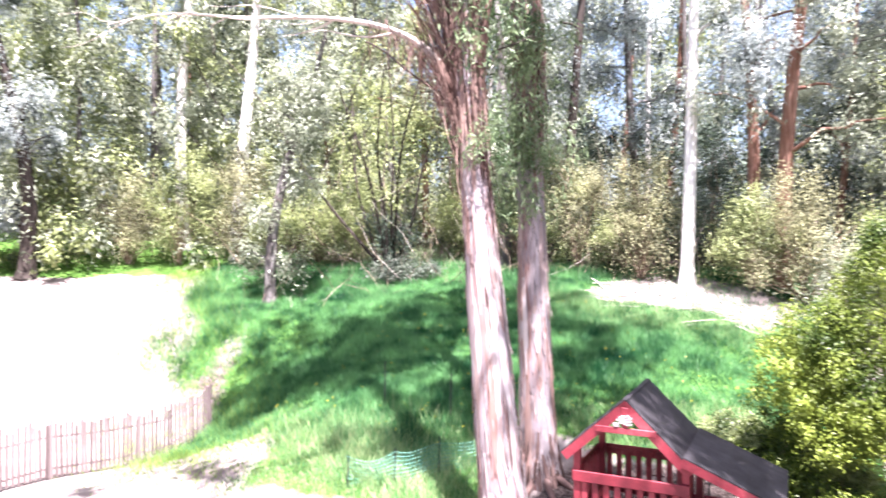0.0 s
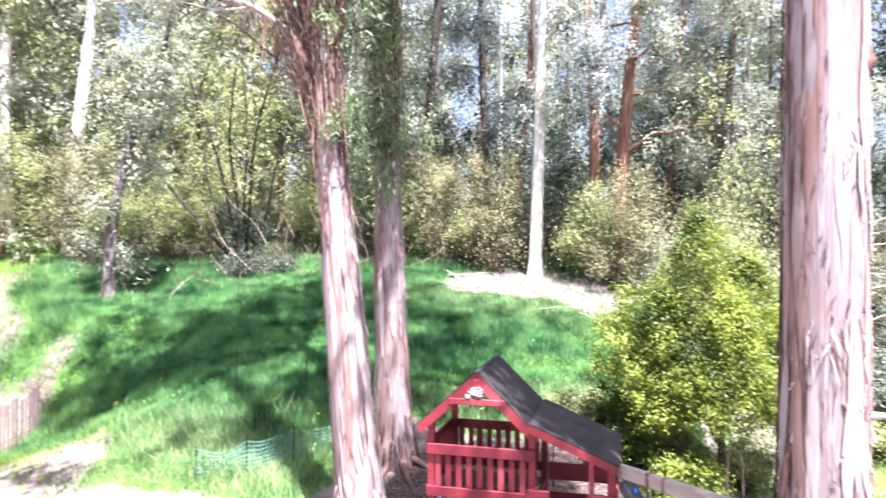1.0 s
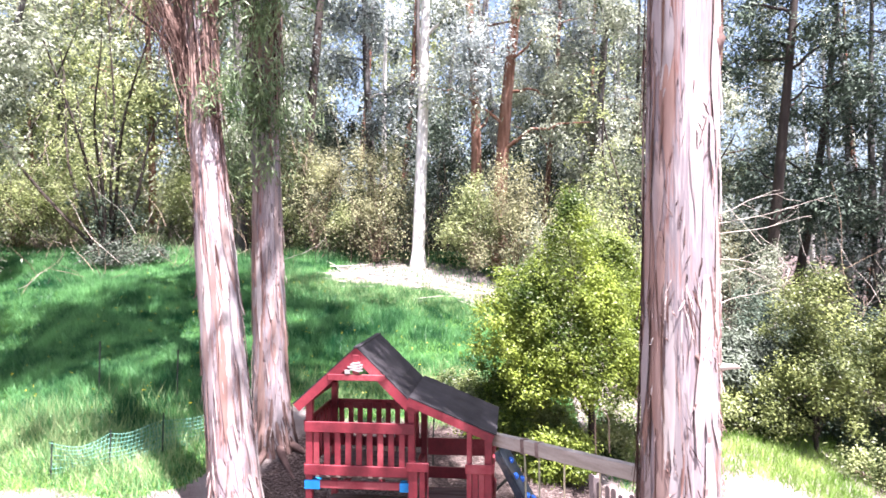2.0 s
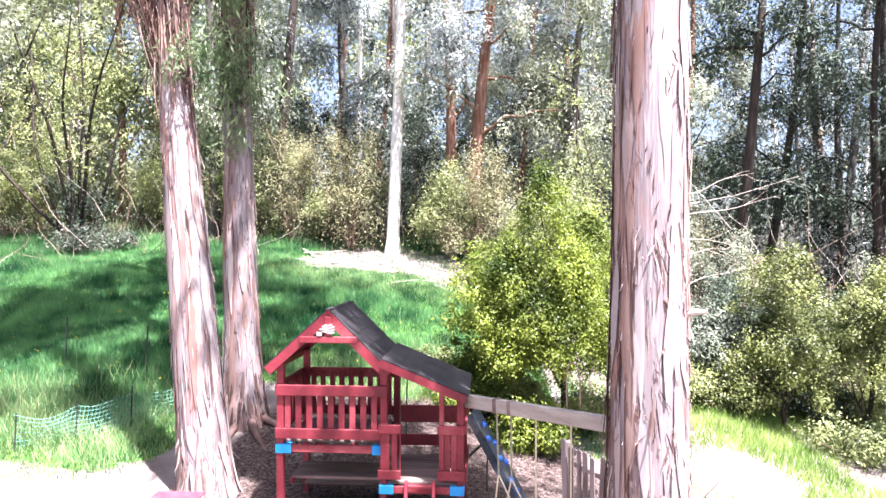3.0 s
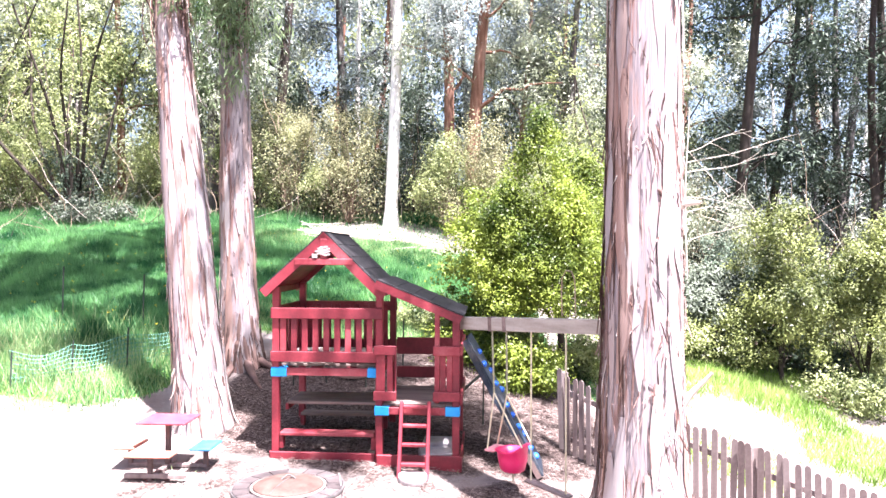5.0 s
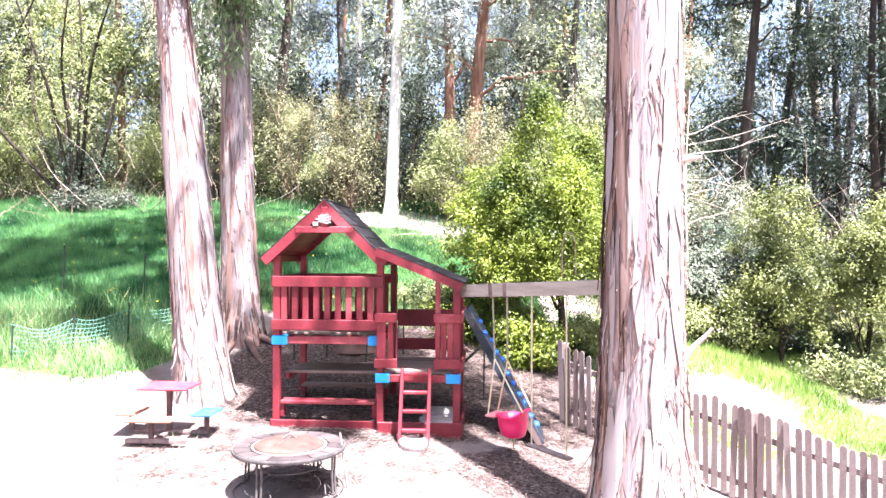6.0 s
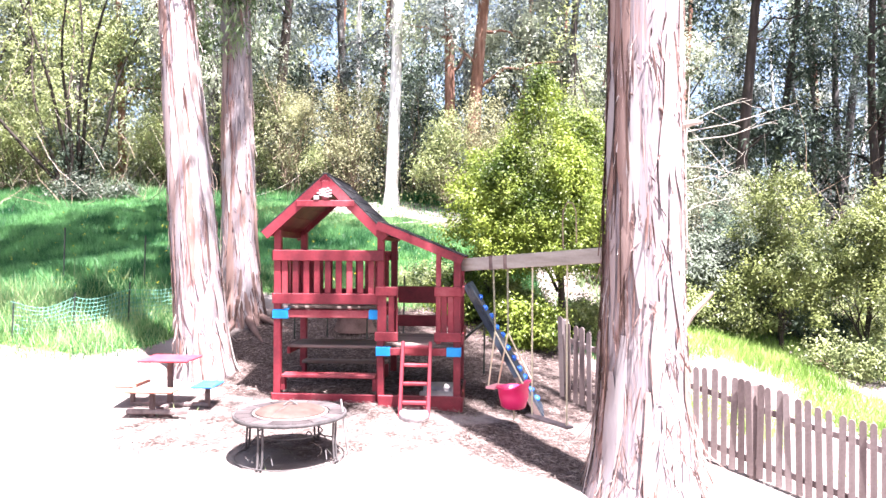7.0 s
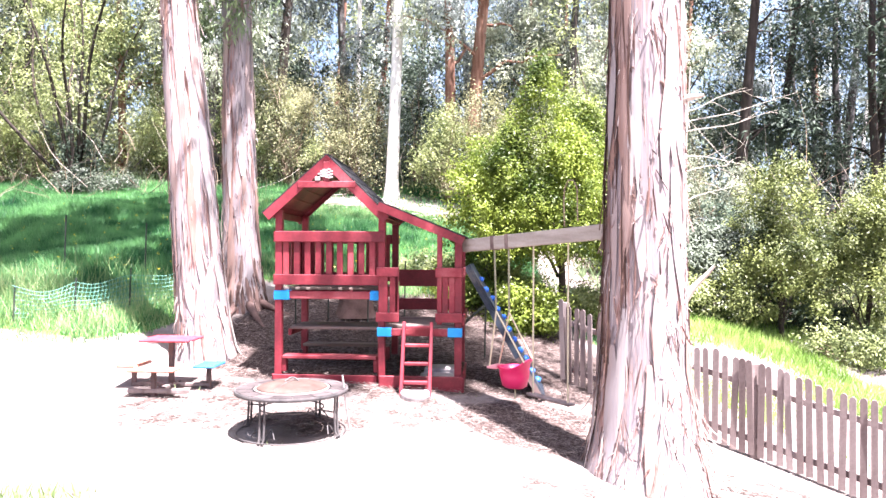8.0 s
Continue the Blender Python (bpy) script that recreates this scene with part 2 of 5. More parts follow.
def unit(v):
    return v / (np.linalg.norm(v, axis=-1, keepdims=True) + 1e-9)


def leaves_np(P, length, width, droop=0.4, q=None, out=None, whole=False):
    """Small leaves at P, drawn downwards by droop; out turns their faces to the outside of their clump."""
    q = q or rng
    n = len(P)
    d = q.normal(size=(n, 3))
    d[:, 2] -= droop * 1.6
    face = q.normal(size=(n, 3))
    if out is not None:
        face = 0.4 * face + 0.85 * out + np.array([0.08, -0.12, 0.5])
    face = unit(face)
    d = unit(d - (d * face).sum(1, keepdims=True) * face)
    s = np.cross(d, face)
    L = (length * q.uniform(0.6, 1.4, n))[:, None]
    W = (width * q.uniform(0.6, 1.4, n))[:, None]
    if not whole:
        V = np.stack([P + d * L * 0.2 + s * W * 0.5, P + d * L, P - d * L * 0.1 - s * W * 0.5], 1).reshape(-1, 3)
        return V, np.arange(3 * n).reshape(n, 3)
    V = np.stack([P, P + d * L * 0.45 + s * W * 0.5 + face * W * 0.12, P + d * L, P + d * L * 0.45 - s * W * 0.5 + face * W * 0.12], 1).reshape(-1, 3)
    return V, np.arange(4 * n).reshape(n, 4)


def clumps_np(centres, radius, per, q, flat=1.0):
    """Points gathered in uneven clumps round the centres."""
    n = len(centres)
    r = radius * q.uniform(0.5, 1.5, n)
    P = np.repeat(centres, per, 0) + q.normal(size=(n * per, 3)) * np.repeat(r, per)[:, None] * np.array([1, 1, flat]) * 0.55
    return P


def foliage_np(centres, radius, per, q, leaf, droop, flat=1.0, floor=False):
    """Clumps of leaves whose faces turn outwards, so that each clump has a lit and a shaded side."""
    P = clumps_np(centres, radius, per, q, flat)
    out = unit(P - np.repeat(centres, per, 0))
    if floor:
        P[:, 2] = np.maximum(P[:, 2], lie(P[:, 0], P[:, 1]) + 0.03)
    return leaves_np(P, leaf[0], leaf[1], droop, q, out)


# ---- lie of the land ----
def soft(t, k):
    return k * np.log1p(np.exp(np.clip(t / k, -40, 40)))


def ramp01(a, b, t):
    u = np.clip((t - a) / (b - a), 0, 1)
    return u * u * (3 - 2 * u)


def lie(x, y):
    """Height of the ground."""
    x, y = np.asarray(x, float), np.asarray(y, float)
    z = -0.09 - 0.21 * soft(np.minimum(x, 14) - 0.4, 0.4) - 0.09 * (1 - ramp01(5.8, 7.3, y))
    start = 7.75 - 0.1 * np.clip(-x - 2, 0, 6)
    s = soft(np.clip(y, -60, 300) - start, 0.5)
    z = z + 0.25 * s - 0.13 * soft(s - 16, 1.5)
    z = z + 0.2 * np.exp(-((x + 6) / 3) ** 2 - ((y - 11.3) / 2.5) ** 2)
    z = z - 1.5 * np.exp(-((x + 12.2) / 3.5) ** 2 - ((y - 12.2) / 3.0) ** 2)
    z = z + 0.14 * soft(-np.maximum(x, -40) - 14, 1.0) * ramp01(8, 14, y)
    z = z + 0.035 * np.sin(1.3 * x + 0.7 * y) * np.sin(0.9 * y - 0.5 * x) * ramp01(7, 10, np.hypot(x, y))
    return z


def wavy(x, y):
    return 0.5 * np.sin(1.7 * x + 0.6) + 0.35 * np.sin(3.9 * x + 1.1 * y) + 0.3 * np.sin(2.3 * y + 0.4)


def grassy(x, y):
    """How far the meadow covers a place, 0 to 1."""
    w = wavy(x, y)
    front = 8.65 + 2.2 * ramp01(-3.9, -2.9, x) - 0.1 * np.clip(-x - 4, 0, 6) + 0.25 * w
    g = ramp01(0, 0.7, y - front)
    bank = ramp01(-1.6, 2.0, x + 1.105 * y - 2.9 + 1.7 * w)
    far = ramp01(0, 0.9, y - 0.56 * x - 27.9 + 0.4 * w)
    g = g * np.maximum(bank, far) * ramp01(22.6, 21.2, y + 0.3 * w)
    u, v = (x + 1.3) * 0.94 - (y - 18.5) * 0.335, (x + 1.3) * 0.335 + (y - 18.5) * 0.94
    dry = np.exp(-(u / 3.2) ** 4 - ((v - 1.0 + 0.35 * w) / 1.75) ** 4)
    g = g * (1 - 0.95 * ramp01(0.25, 0.8, dry))
    right = ramp01(0, 0.5, (x - 1.41) * 0.63 + (y - 8.4) * 0.775 - 1.3 + 0.2 * w)
    spotty = ramp01(-0.5, 0.5, np.sin(1.9 * x + 0.8 * y) + 0.8 * np.sin(2.7 * y - x) + 0.35 * (y - 9.5))
    g = np.where(x > 2.0, right * ramp01(2.0, 2.6, x) * spotty * ramp01(13.6, 12.6, y - 0.12 * (x - 5)), g * (1 - ramp01(1.6, 2.0, x) * (y < 11)))
    return np.clip(g, 0, 1)


def littered(x, y):
    """How far bark litter covers a place, 0 to 1."""
    w = wavy(2 * x, 2 * y)
    a = ramp01(1.0, 0.75, np.hypot((x + 0.2) / 3.0, (y - 9.2) / 2.35) + 0.07 * w)
    # b: litter by the great trunk, its dark colour also filling in the shadow there.
    b = ramp01(1.0, 0.6, np.hypot((x - 1.15) / 1.25, (y - 6.55) / 0.95) + 0.12 * w)
    c = 0.6 * ramp01(1.0, 0.4, np.hypot((x + 12.4) / 1.7, (y - 14.2) / 1.1) + 0.2 * w)
    d = 0.55 * ramp01(1.0, 0.3, np.hypot((x - 3.2) / 2.0, (y - 5.6) / 1.2) + 0.15 * w)
    e = 0.5 * ramp01(1.15, 0.55, np.hypot((x + 1.2) / 2.7, (y - 6.75) / 1.0) + 0.22 * w)
    f = ramp01(2.5, 4.0, x) * ramp01(12.6, 13.6, y - 0.12 * (x - 5) + 0.3 * w) + ramp01(20.6, 22.0, y + 0.3 * w)
    g = 0.45 * ramp01(1.0, 0.3, np.hypot((x - 1.0) / 1.3, (y - 4.85) / 0.45) + 0.25 * w)
    return np.clip(np.maximum.reduce([a, b, c, d, e, f, g]), 0, 1)


def ground_material():
    m = bpy.data.materials.new("earth")
    m.use_nodes = True
    nt = m.node_tree
    n, ln = nt.nodes, nt.links
    bsdf = n["Principled BSDF"]
    tc = n.new("ShaderNodeTexCoord")
    at = n.new("ShaderNodeAttribute")
    at.attribute_name = "cover"
    sep = n.new("ShaderNodeSeparateColor")
    ln.new(at.outputs["Color"], sep.inputs[0])

    def tex(scale, detail=8):
        t = n.new("ShaderNodeTexNoise")
        t.inputs["Scale"].default_value, t.inputs["Detail"].default_value = scale, detail
        ln.new(tc.outputs["Object"], t.inputs["Vector"])
        return t.outputs[0]

    def ramped(src, stops):
        r = n.new("ShaderNodeValToRGB")
        el = r.color_ramp.elements
        while len(el) < len(stops):
            el.new(0.5)
        for e, (p, c) in zip(el, stops):
            e.position, e.color = p, (*c, 1)
        ln.new(src, r.inputs[0])
        return r.outputs[0]

    def edge(chan, noise_sock):
        a = n.new("ShaderNodeMath")
        a.operation = "MULTIPLY_ADD"
        ln.new(noise_sock, a.inputs[0])
        a.inputs[1].default_value = 0.9
        ln.new(chan, a.inputs[2])
        r = n.new("ShaderNodeMapRange")
        r.inputs[1].default_value, r.inputs[2].default_value = 0.8, 1.05
        ln.new(a.outputs[0], r.inputs[0])
        return r.outputs[0]

    def mix(f, a, b):
        x = n.new("ShaderNodeMix")
        x.data_type = "RGBA"
        ln.new(f, x.inputs[0])
        ln.new(a, x.inputs[6])
        ln.new(b, x.inputs[7])
        return x.outputs[2]

    sand = ramped(tex(2.2), [(0.3, (0.135, 0.108, 0.10)), (0.5, (0.19, 0.162, 0.153)), (0.7, (0.235, 0.21, 0.20))])
    litter = ramped(tex(26), [(0.3, (0.022, 0.015, 0.014)), (0.5, (0.078, 0.056, 0.051)), (0.7, (0.21, 0.172, 0.155))])
    green = ramped(tex(3.5), [(0.3, (0.035, 0.085, 0.015)), (0.7, (0.10, 0.20, 0.04))])
    blotch = tex(5)
    col = mix(edge(sep.outputs[1], blotch), sand, litter)
    col = mix(edge(sep.outputs[0], blotch), col, green)
    ln.new(col, bsdf.inputs["Base Color"])
    bsdf.inputs["Roughness"].default_value = 0.95
    bsdf.inputs["Specular IOR Level"].default_value = 0.1
    bp = n.new("ShaderNodeBump")
    bp.inputs["Strength"].default_value, bp.inputs["Distance"].default_value = 0.6, 0.02
    ln.new(tex(30), bp.inputs["Height"])
    ln.new(bp.outputs[0], bsdf.inputs["Normal"])
    return m


def build_ground():
    u = np.linspace(-1, 1, 310)
    gx = -2 + 16 * u + 384 * np.sign(u) * np.abs(u) ** 7
    gy = 11 + 16 * u + 384 * np.sign(u) * np.abs(u) ** 7
    X, Y = np.meshgrid(gx, gy)
    V = np.stack([X, Y, lie(X, Y)], -1).reshape(-1, 3)
    k = len(u)
    i, j = np.meshgrid(np.arange(k - 1), np.arange(k - 1), indexing="ij")
    F = np.stack([i * k + j, i * k + j + 1, (i + 1) * k + j + 1, (i + 1) * k + j], -1).reshape(-1, 4)
    me = mesh_np("ground", [(V, F)], ground_material(), True)
    at = me.attributes.new("cover", "FLOAT_COLOR", "POINT")
    C = np.stack([grassy(V[:, 0], V[:, 1]) * np.where((V[:, 0] > 2) & (V[:, 1] < 14), 0.35, 1.0), littered(V[:, 0], V[:, 1]), np.zeros(len(V)), np.ones(len(V))], -1)
    at.data.foreach_set("color", C.astype(np.float32).ravel())
    tagged(new("ground", me), "pale bare earth, bark litter and green meadow rising into woods", "ground", kind="structure")


build_ground()


# ---- trees ----
def trunk_path(base, top, bend=0.1, n=26, seed=0):
    q = np.random.default_rng(seed)
    t = np.linspace(0, 1, n)[:, None]
    b, e = np.array(base, float), np.array(top, float)
    ph = q.uniform(0, 6.28, 2)
    off = np.stack([np.sin(t[:, 0] * 4 + ph[0]) - np.sin(ph[0]), np.sin(t[:, 0] * 5 + ph[1]) - np.sin(ph[1]), np.zeros(n)], -1) * bend
    return b + (e - b) * t + off


def big_trunk(path, radii, sides, seed, depth=0.03):
    """A trunk whose rings are fluted by slow noise along it, with fine ridges of bark."""
    V, F = tube_np(path, radii, sides)
    P = np.repeat(path, sides, 0)
    out = V - P
    R = np.linalg.norm(out, axis=1, keepdims=True)
    a = np.tile(np.linspace(0, 2 * np.pi, sides, endpoint=False), len(path))
    z = V[:, 2]
    q = np.random.default_rng(seed)
    d = np.zeros(len(V))
    for k, w in ((3, 1.2), (5, 0.9), (9, 0.3), (16, 0.22), (31, 0.25)):
        d += w * np.sin(k * a + q.uniform(0, 6.28) + np.sin(z * q.uniform(0.3, 0.8) + q.uniform(0, 6)) * q.uniform(0.4, 1.2))
    d = d / 2.9
    flare = 1 + 0.25 * np.exp(-(z - path[0, 2]) / 0.35)
    return P + out * (1 + depth * d * flare)[:, None], F


def strips_np(path, radii, n, zlo, zhi, q, arc=(0, 6.283), bias=1.0, long=(0.4, 1.6), wide=(0.012, 0.05), off=(0.004, 0.02), curl=0.06, bulge=0.25):
    """Bark ribbons that hang along a trunk, some peeling away at their lower end."""
    out = []
    zs = path[:, 2]
    seg = 7
    for _ in range(n):
        L, W = q.uniform(*long), q.uniform(*wide)
        z1 = zlo + (zhi - zlo) * q.uniform(0, 1) ** bias
        a0, tw = q.uniform(*arc), q.normal() * 0.12
        o = q.uniform(*off)
        peel = curl * q.uniform(0, 1) ** 3
        t = np.linspace(0, 1, seg)
        z = z1 - L * t
        c = np.stack([np.interp(z, zs, path[:, 0]), np.interp(z, zs, path[:, 1]), z], -1)
        r = np.interp(z, zs, radii) * 1.03 + o + peel * t ** 2.5 + 0.004 * np.sin(9 * t + a0)
        w = W * np.clip(np.sin(np.pi * (0.12 + 0.85 * t)), 0.15, 1)
        a = a0 + tw * t
        da = w / r
        e1 = c + np.stack([np.cos(a - da / 2), np.sin(a - da / 2), 0 * a], -1) * r[:, None]
        e2 = c + np.stack([np.cos(a + da / 2), np.sin(a + da / 2), 0 * a], -1) * (r + q.uniform(-0.003, 0.012))[:, None]
        e3 = c + np.stack([np.cos(a), np.sin(a), 0 * a], -1) * (r + bulge * w)[:, None]
        V = np.stack([e1, e3, e2], 1).reshape(-1, 3)
        k = np.arange(seg - 1)[:, None] * 3
        F = np.concatenate([k + np.array([[0, 1, 4, 3]]), k + np.array([[1, 2, 5, 4]])])
        out.append((V, F))
    return out


def limb(a, b, r0, r1, sag=0.1, n=7, q=None):
    q = q or rng
    t = np.linspace(0, 1, n)
    a, b = np.array(a, float), np.array(b, float)
    P = a + (b - a) * t[:, None]
    P[:, 2] += sag * np.sin(np.pi * t) * np.linalg.norm(b - a)
    P[1:-1] += q.normal(size=(n - 2, 3)) * 0.03 * np.linalg.norm(b - a)
    return P, np.linspace(r0, r1, n)


def crown(tree, start, spread, zlo, zhi, n_limb, per_limb, per, leaf_mat, bark_mat, q, leaf=(0.16, 0.045), clump=0.35, droop=0.8, r0=0.07, up=0.35, arc=(0, 6.283)):
    """Limbs from the trunk's axis (start(z) gives its place) with twigs and hanging clumps of leaves."""
    limbs, centres = [], []
    for _ in range(n_limb):
        z = zlo + (zhi - zlo) * q.uniform(0, 1)
        a = q.uniform(*arc)
        L = spread * q.uniform(0.45, 1.0) * (1.1 - 0.55 * (z - zlo) / (zhi - zlo + 0.01))
        p0 = start(z)
        p1 = p0 + np.array([np.cos(a) * L, np.sin(a) * L, L * up * q.uniform(0.3, 1.6)])
        P, R = limb(p0, p1, r0 * q.uniform(0.5, 1), 0.012, 0.08, 7, q)
        limbs.append(tube_np(P, R, 5))
        for _ in range(per_limb):
            s = q.uniform(0.35, 1.05)
            c = p0 + (p1 - p0) * s + q.normal(size=3) * np.array([0.3, 0.3, 0.22]) * L * 0.5
            centres.append(c)
    for c in limbs:
        part("limb", mesh_np("limb", [c], bark_mat, True), bark_mat, tree)
    part("crown", mesh_np("crown", [foliage_np(np.array(centres), clump, per, q, leaf, droop, 1.4)], leaf_mat), leaf_mat, tree, kind="stuff")


def axis_of(path):
    return lambda z: np.array([np.interp(z, path[:, 2], path[:, 0]), np.interp(z, path[:, 2], path[:, 1]), z])


def yard_tree(base, top, prof, seed, label, strips, crown_spec, bend=0.06, sides=72, n=90):
    """A big shedding eucalyptus. prof: (height, radius) pairs along the trunk."""
    z0 = float(lie(base[0], base[1])) - 0.12
    path = trunk_path((base[0], base[1], z0), top, bend, n, seed)
    hs = [h for h, _ in prof]
    radii = np.interp(path[:, 2], hs, [r for _, r in prof])
    q = np.random.default_rng(seed)
    tree = thing("eucalyptus_tree", Matrix(), label, "tree", "big trees in the yard")
    part("trunk", mesh_np("trunk", [big_trunk(path, radii, sides, seed)], BARK_PINK, True), BARK_PINK, tree)
    chunks = []
    for spec in strips:
        chunks += strips_np(path, radii, q=q, **spec)
    part("shedding_bark", mesh_np("shedding_bark", chunks, BARK_STRIP), BARK_STRIP, tree, "long peeling ribbons of bark", "stuff")
    plates = strips_np(path, radii, 70, z0 + 0.9, z0 + 6.8, q, long=(0.35, 1.7), wide=(0.05, 0.15), off=(0.0, 0.007), curl=0.02, bulge=0.055)
    part("plated_bark", mesh_np("plated_bark", plates, BARK_PLATE, True), BARK_PLATE, tree, "broad smooth plates of pink-grey bark", "stuff")
    slits = strips_np(path, radii, 620, z0 + 0.3, z0 + 6.5, q, bias=1.3, long=(0.03, 0.22), wide=(0.003, 0.011), off=(-0.006, 0.003), curl=0.0)
    part("cracked_bark", mesh_np("cracked_bark", slits, CRACK), CRACK, tree, "dark slits in the bark", "stuff")
    crown(tree, axis_of(path), q=q, **crown_spec)
    return tree, path, radii, q


CROWN = dict(spread=5.6, zlo=11, zhi=23, n_limb=24, per_limb=6, per=60, leaf_mat=LEAF_EUC, bark_mat=BARK_GREY, leaf=(0.26, 0.11), clump=0.42)

# front one of the pair beside the playset
tree, path, radii, q = yard_tree((-2.82, 8.45), (-5.25, 9.6, 24.0), [(0.0, 0.40), (0.35, 0.33), (1.0, 0.285), (2.5, 0.258), (4.5, 0.205), (7, 0.19), (24, 0.05)], 11,
    "tall pink-barked eucalyptus with shaggy hanging bark and bleached limb",
    [dict(n=150, zlo=0.6, zhi=5.0, long=(0.2, 1.0), wide=(0.008, 0.035), off=(0.002, 0.008)), dict(n=40, zlo=0.2, zhi=1.0, long=(0.2, 0.6), curl=0.12)], dict(CROWN, spread=5.2, zlo=11.5, n_limb=19))
at = axis_of(path)
shag = strips_np(path, radii, 420, 5.4, 9.0, q, bias=0.7, long=(0.3, 1.3), wide=(0.01, 0.035), off=(0.0, 0.03), curl=0.08)
part("hanging_bark", mesh_np("hanging_bark", shag, BARK_SHAGGY), BARK_SHAGGY, tree, "shaggy brown bark clinging to the upper trunk", "stuff")


def smooth_limb(a, b, r0, r1, n, q, wob):
    t = np.linspace(0, 1, n)
    a, b = np.array(a, float), np.array(b, float)
    P = a + (b - a) * t[:, None]
    P += np.stack([np.sin(5 * t + q.uniform(0, 6)), np.sin(4 * t + q.uniform(0, 6)), np.sin(3 * t + q.uniform(0, 6))], -1) * wob * (np.sin(np.pi * t) + 0.15 * t)[:, None]
    return P, r0 + (r1 - r0) * t ** 0.7


def curve_np(pts, n):
    """A smooth line through a few points."""
    P = np.array(pts, float)
    t = np.linspace(0, len(P) - 1, n)
    for _ in range(2):
        P = np.stack([np.interp(t, np.linspace(0, len(P) - 1, len(P)) * (t[-1] / (len(P) - 1)), P[:, k]) for k in range(3)], -1)
        Q = P.copy()
        for _ in range(n // 8):
            Q[1:-1] = (Q[:-2] + 2 * Q[1:-1] + Q[2:]) / 4
        P = Q
    return P


ASIDE = np.array([0.92, 0.38, 0.0])


def funnel_np(axis, n, zlo, zhi, reach, q):
    """Loose bark that runs down from spreading limbs and gathers on the trunk."""
    out = []
    t = np.linspace(0, 1, 8)
    for _ in range(n):
        z1, L = q.uniform(zlo, zhi), q.uniform(0.5, 1.9)
        u = q.uniform(*reach) * (0.35 + 0.65 * (z1 - zlo) / (zhi - zlo))
        back = q.uniform(-0.22, 0.16)
        W = q.uniform(0.005, 0.02)
        c = np.array([axis(z1 - L * k) for k in t])
        c += ASIDE * (u * (1 - 0.8 * t ** 0.8))[:, None] + np.array([0, 1.0, 0]) * (back * (1 - 0.3 * t))[:, None]
        c += q.normal(size=3) * 0.08 * np.sin(5 * t + q.uniform(0, 6))[:, None]
        a = q.uniform(0, 3.14)
        e = np.stack([np.cos(a + t), np.sin(a + t), 0 * t], -1) * (W * np.clip(np.sin(np.pi * (0.15 + 0.8 * t)), 0.15, 1) / 2)[:, None]
        V = np.stack([c - e, c + e], 1).reshape(-1, 3)
        i = np.arange(7)[:, None] * 2
        out.append((V, i + np.array([[0, 1, 3, 2]])))
    return out


part("hanging_ribbon", mesh_np("hanging_ribbon", funnel_np(at, 950, 6.0, 8.9, (-1.25, 0.6), q), BARK_SHAGGY), BARK_SHAGGY, tree, "brown ribbons of bark hanging loose", "stuff")
up = np.array([0, 0, 1.0])
P = curve_np([at(5.85), at(5.85) - ASIDE * 0.28 + up * 0.55, at(5.85) - ASIDE * 0.62 + up * 1.05, at(5.85) - ASIDE * 1.3 + up * 1.32, at(5.85) - ASIDE * 2.2 + up * 1.4,
              at(5.85) - ASIDE * 3.1 + up * 1.36, at(5.85) - ASIDE * 4.1 + up * 1.5, at(5.85) - ASIDE * 4.9 + up * 1.3], 40)
R = np.interp(np.linspace(0, 1, 40), [0, 0.15, 0.3, 0.6, 1], [0.10, 0.075, 0.045, 0.026, 0.006])
part("fork", mesh_np("fork", [tube_np(P[:9], R[:9] * 1.1, 12, 0.05, 3)], BARK_SHAGGY, True), BARK_SHAGGY, tree, "shaggy root of a side limb")
bough = part("dead_limb", mesh_np("dead_limb", [tube_np(P[6:], R[6:], 8)], TWIG, True), TWIG, tree, "long bleached bare limb")
loose = []
t = np.linspace(0, 1, 7)
for k in range(260):
    p = P[q.integers(3, 17)] + q.normal(size=3) * np.array([0.09, 0.12, 0.06])
    L, a = q.uniform(0.2, 1.0), q.uniform(0, 3.14)
    c = p + np.stack([0.12 * L * np.sin(3 * t + a) + 0.22 * t * q.normal(), 0.1 * L * np.cos(3 * t + a), -L * t], -1)
    e = np.stack([np.cos(a + t), np.sin(a + t), 0 * t], -1) * (q.uniform(0.004, 0.016) * (1.1 - t) / 2)[:, None]
    loose.append((np.stack([c - e, c + e], 1).reshape(-1, 3), np.arange(6)[:, None] * 2 + np.array([[0, 1, 3, 2]])))
part("loose_bark", mesh_np("loose_bark", loose, BARK_SHAGGY), BARK_SHAGGY, tree, "thin brown strings of bark dangling from limb", "stuff")
C = np.array([at(z) + ASIDE * q.uniform(0.0, 0.8) + np.array([0, -0.3, 0]) for z in q.uniform(6.6, 8.4, 22)])
part("hanging_leaves", mesh_np("hanging_leaves", [leaves_np(clumps_np(C, 0.2, 40, q, 1.8), 0.14, 0.024, 1.4, q, whole=True)], LEAF_HANG), LEAF_HANG, tree, "pale green leaves hanging among loose bark", "stuff")
for k in range(14, 40, 3):
    P2, R2 = smooth_limb(P[k], P[k] - ASIDE * q.uniform(0.5, 1.5) + np.array([0, q.normal() * 0.3, q.uniform(-0.5, 0.25)]), R[k] * 0.6, 0.003, 9, q, 0.09)
    part("twig", mesh_np("twig", [tube_np(P2, R2, 5)], TWIG, True), TWIG, bough)
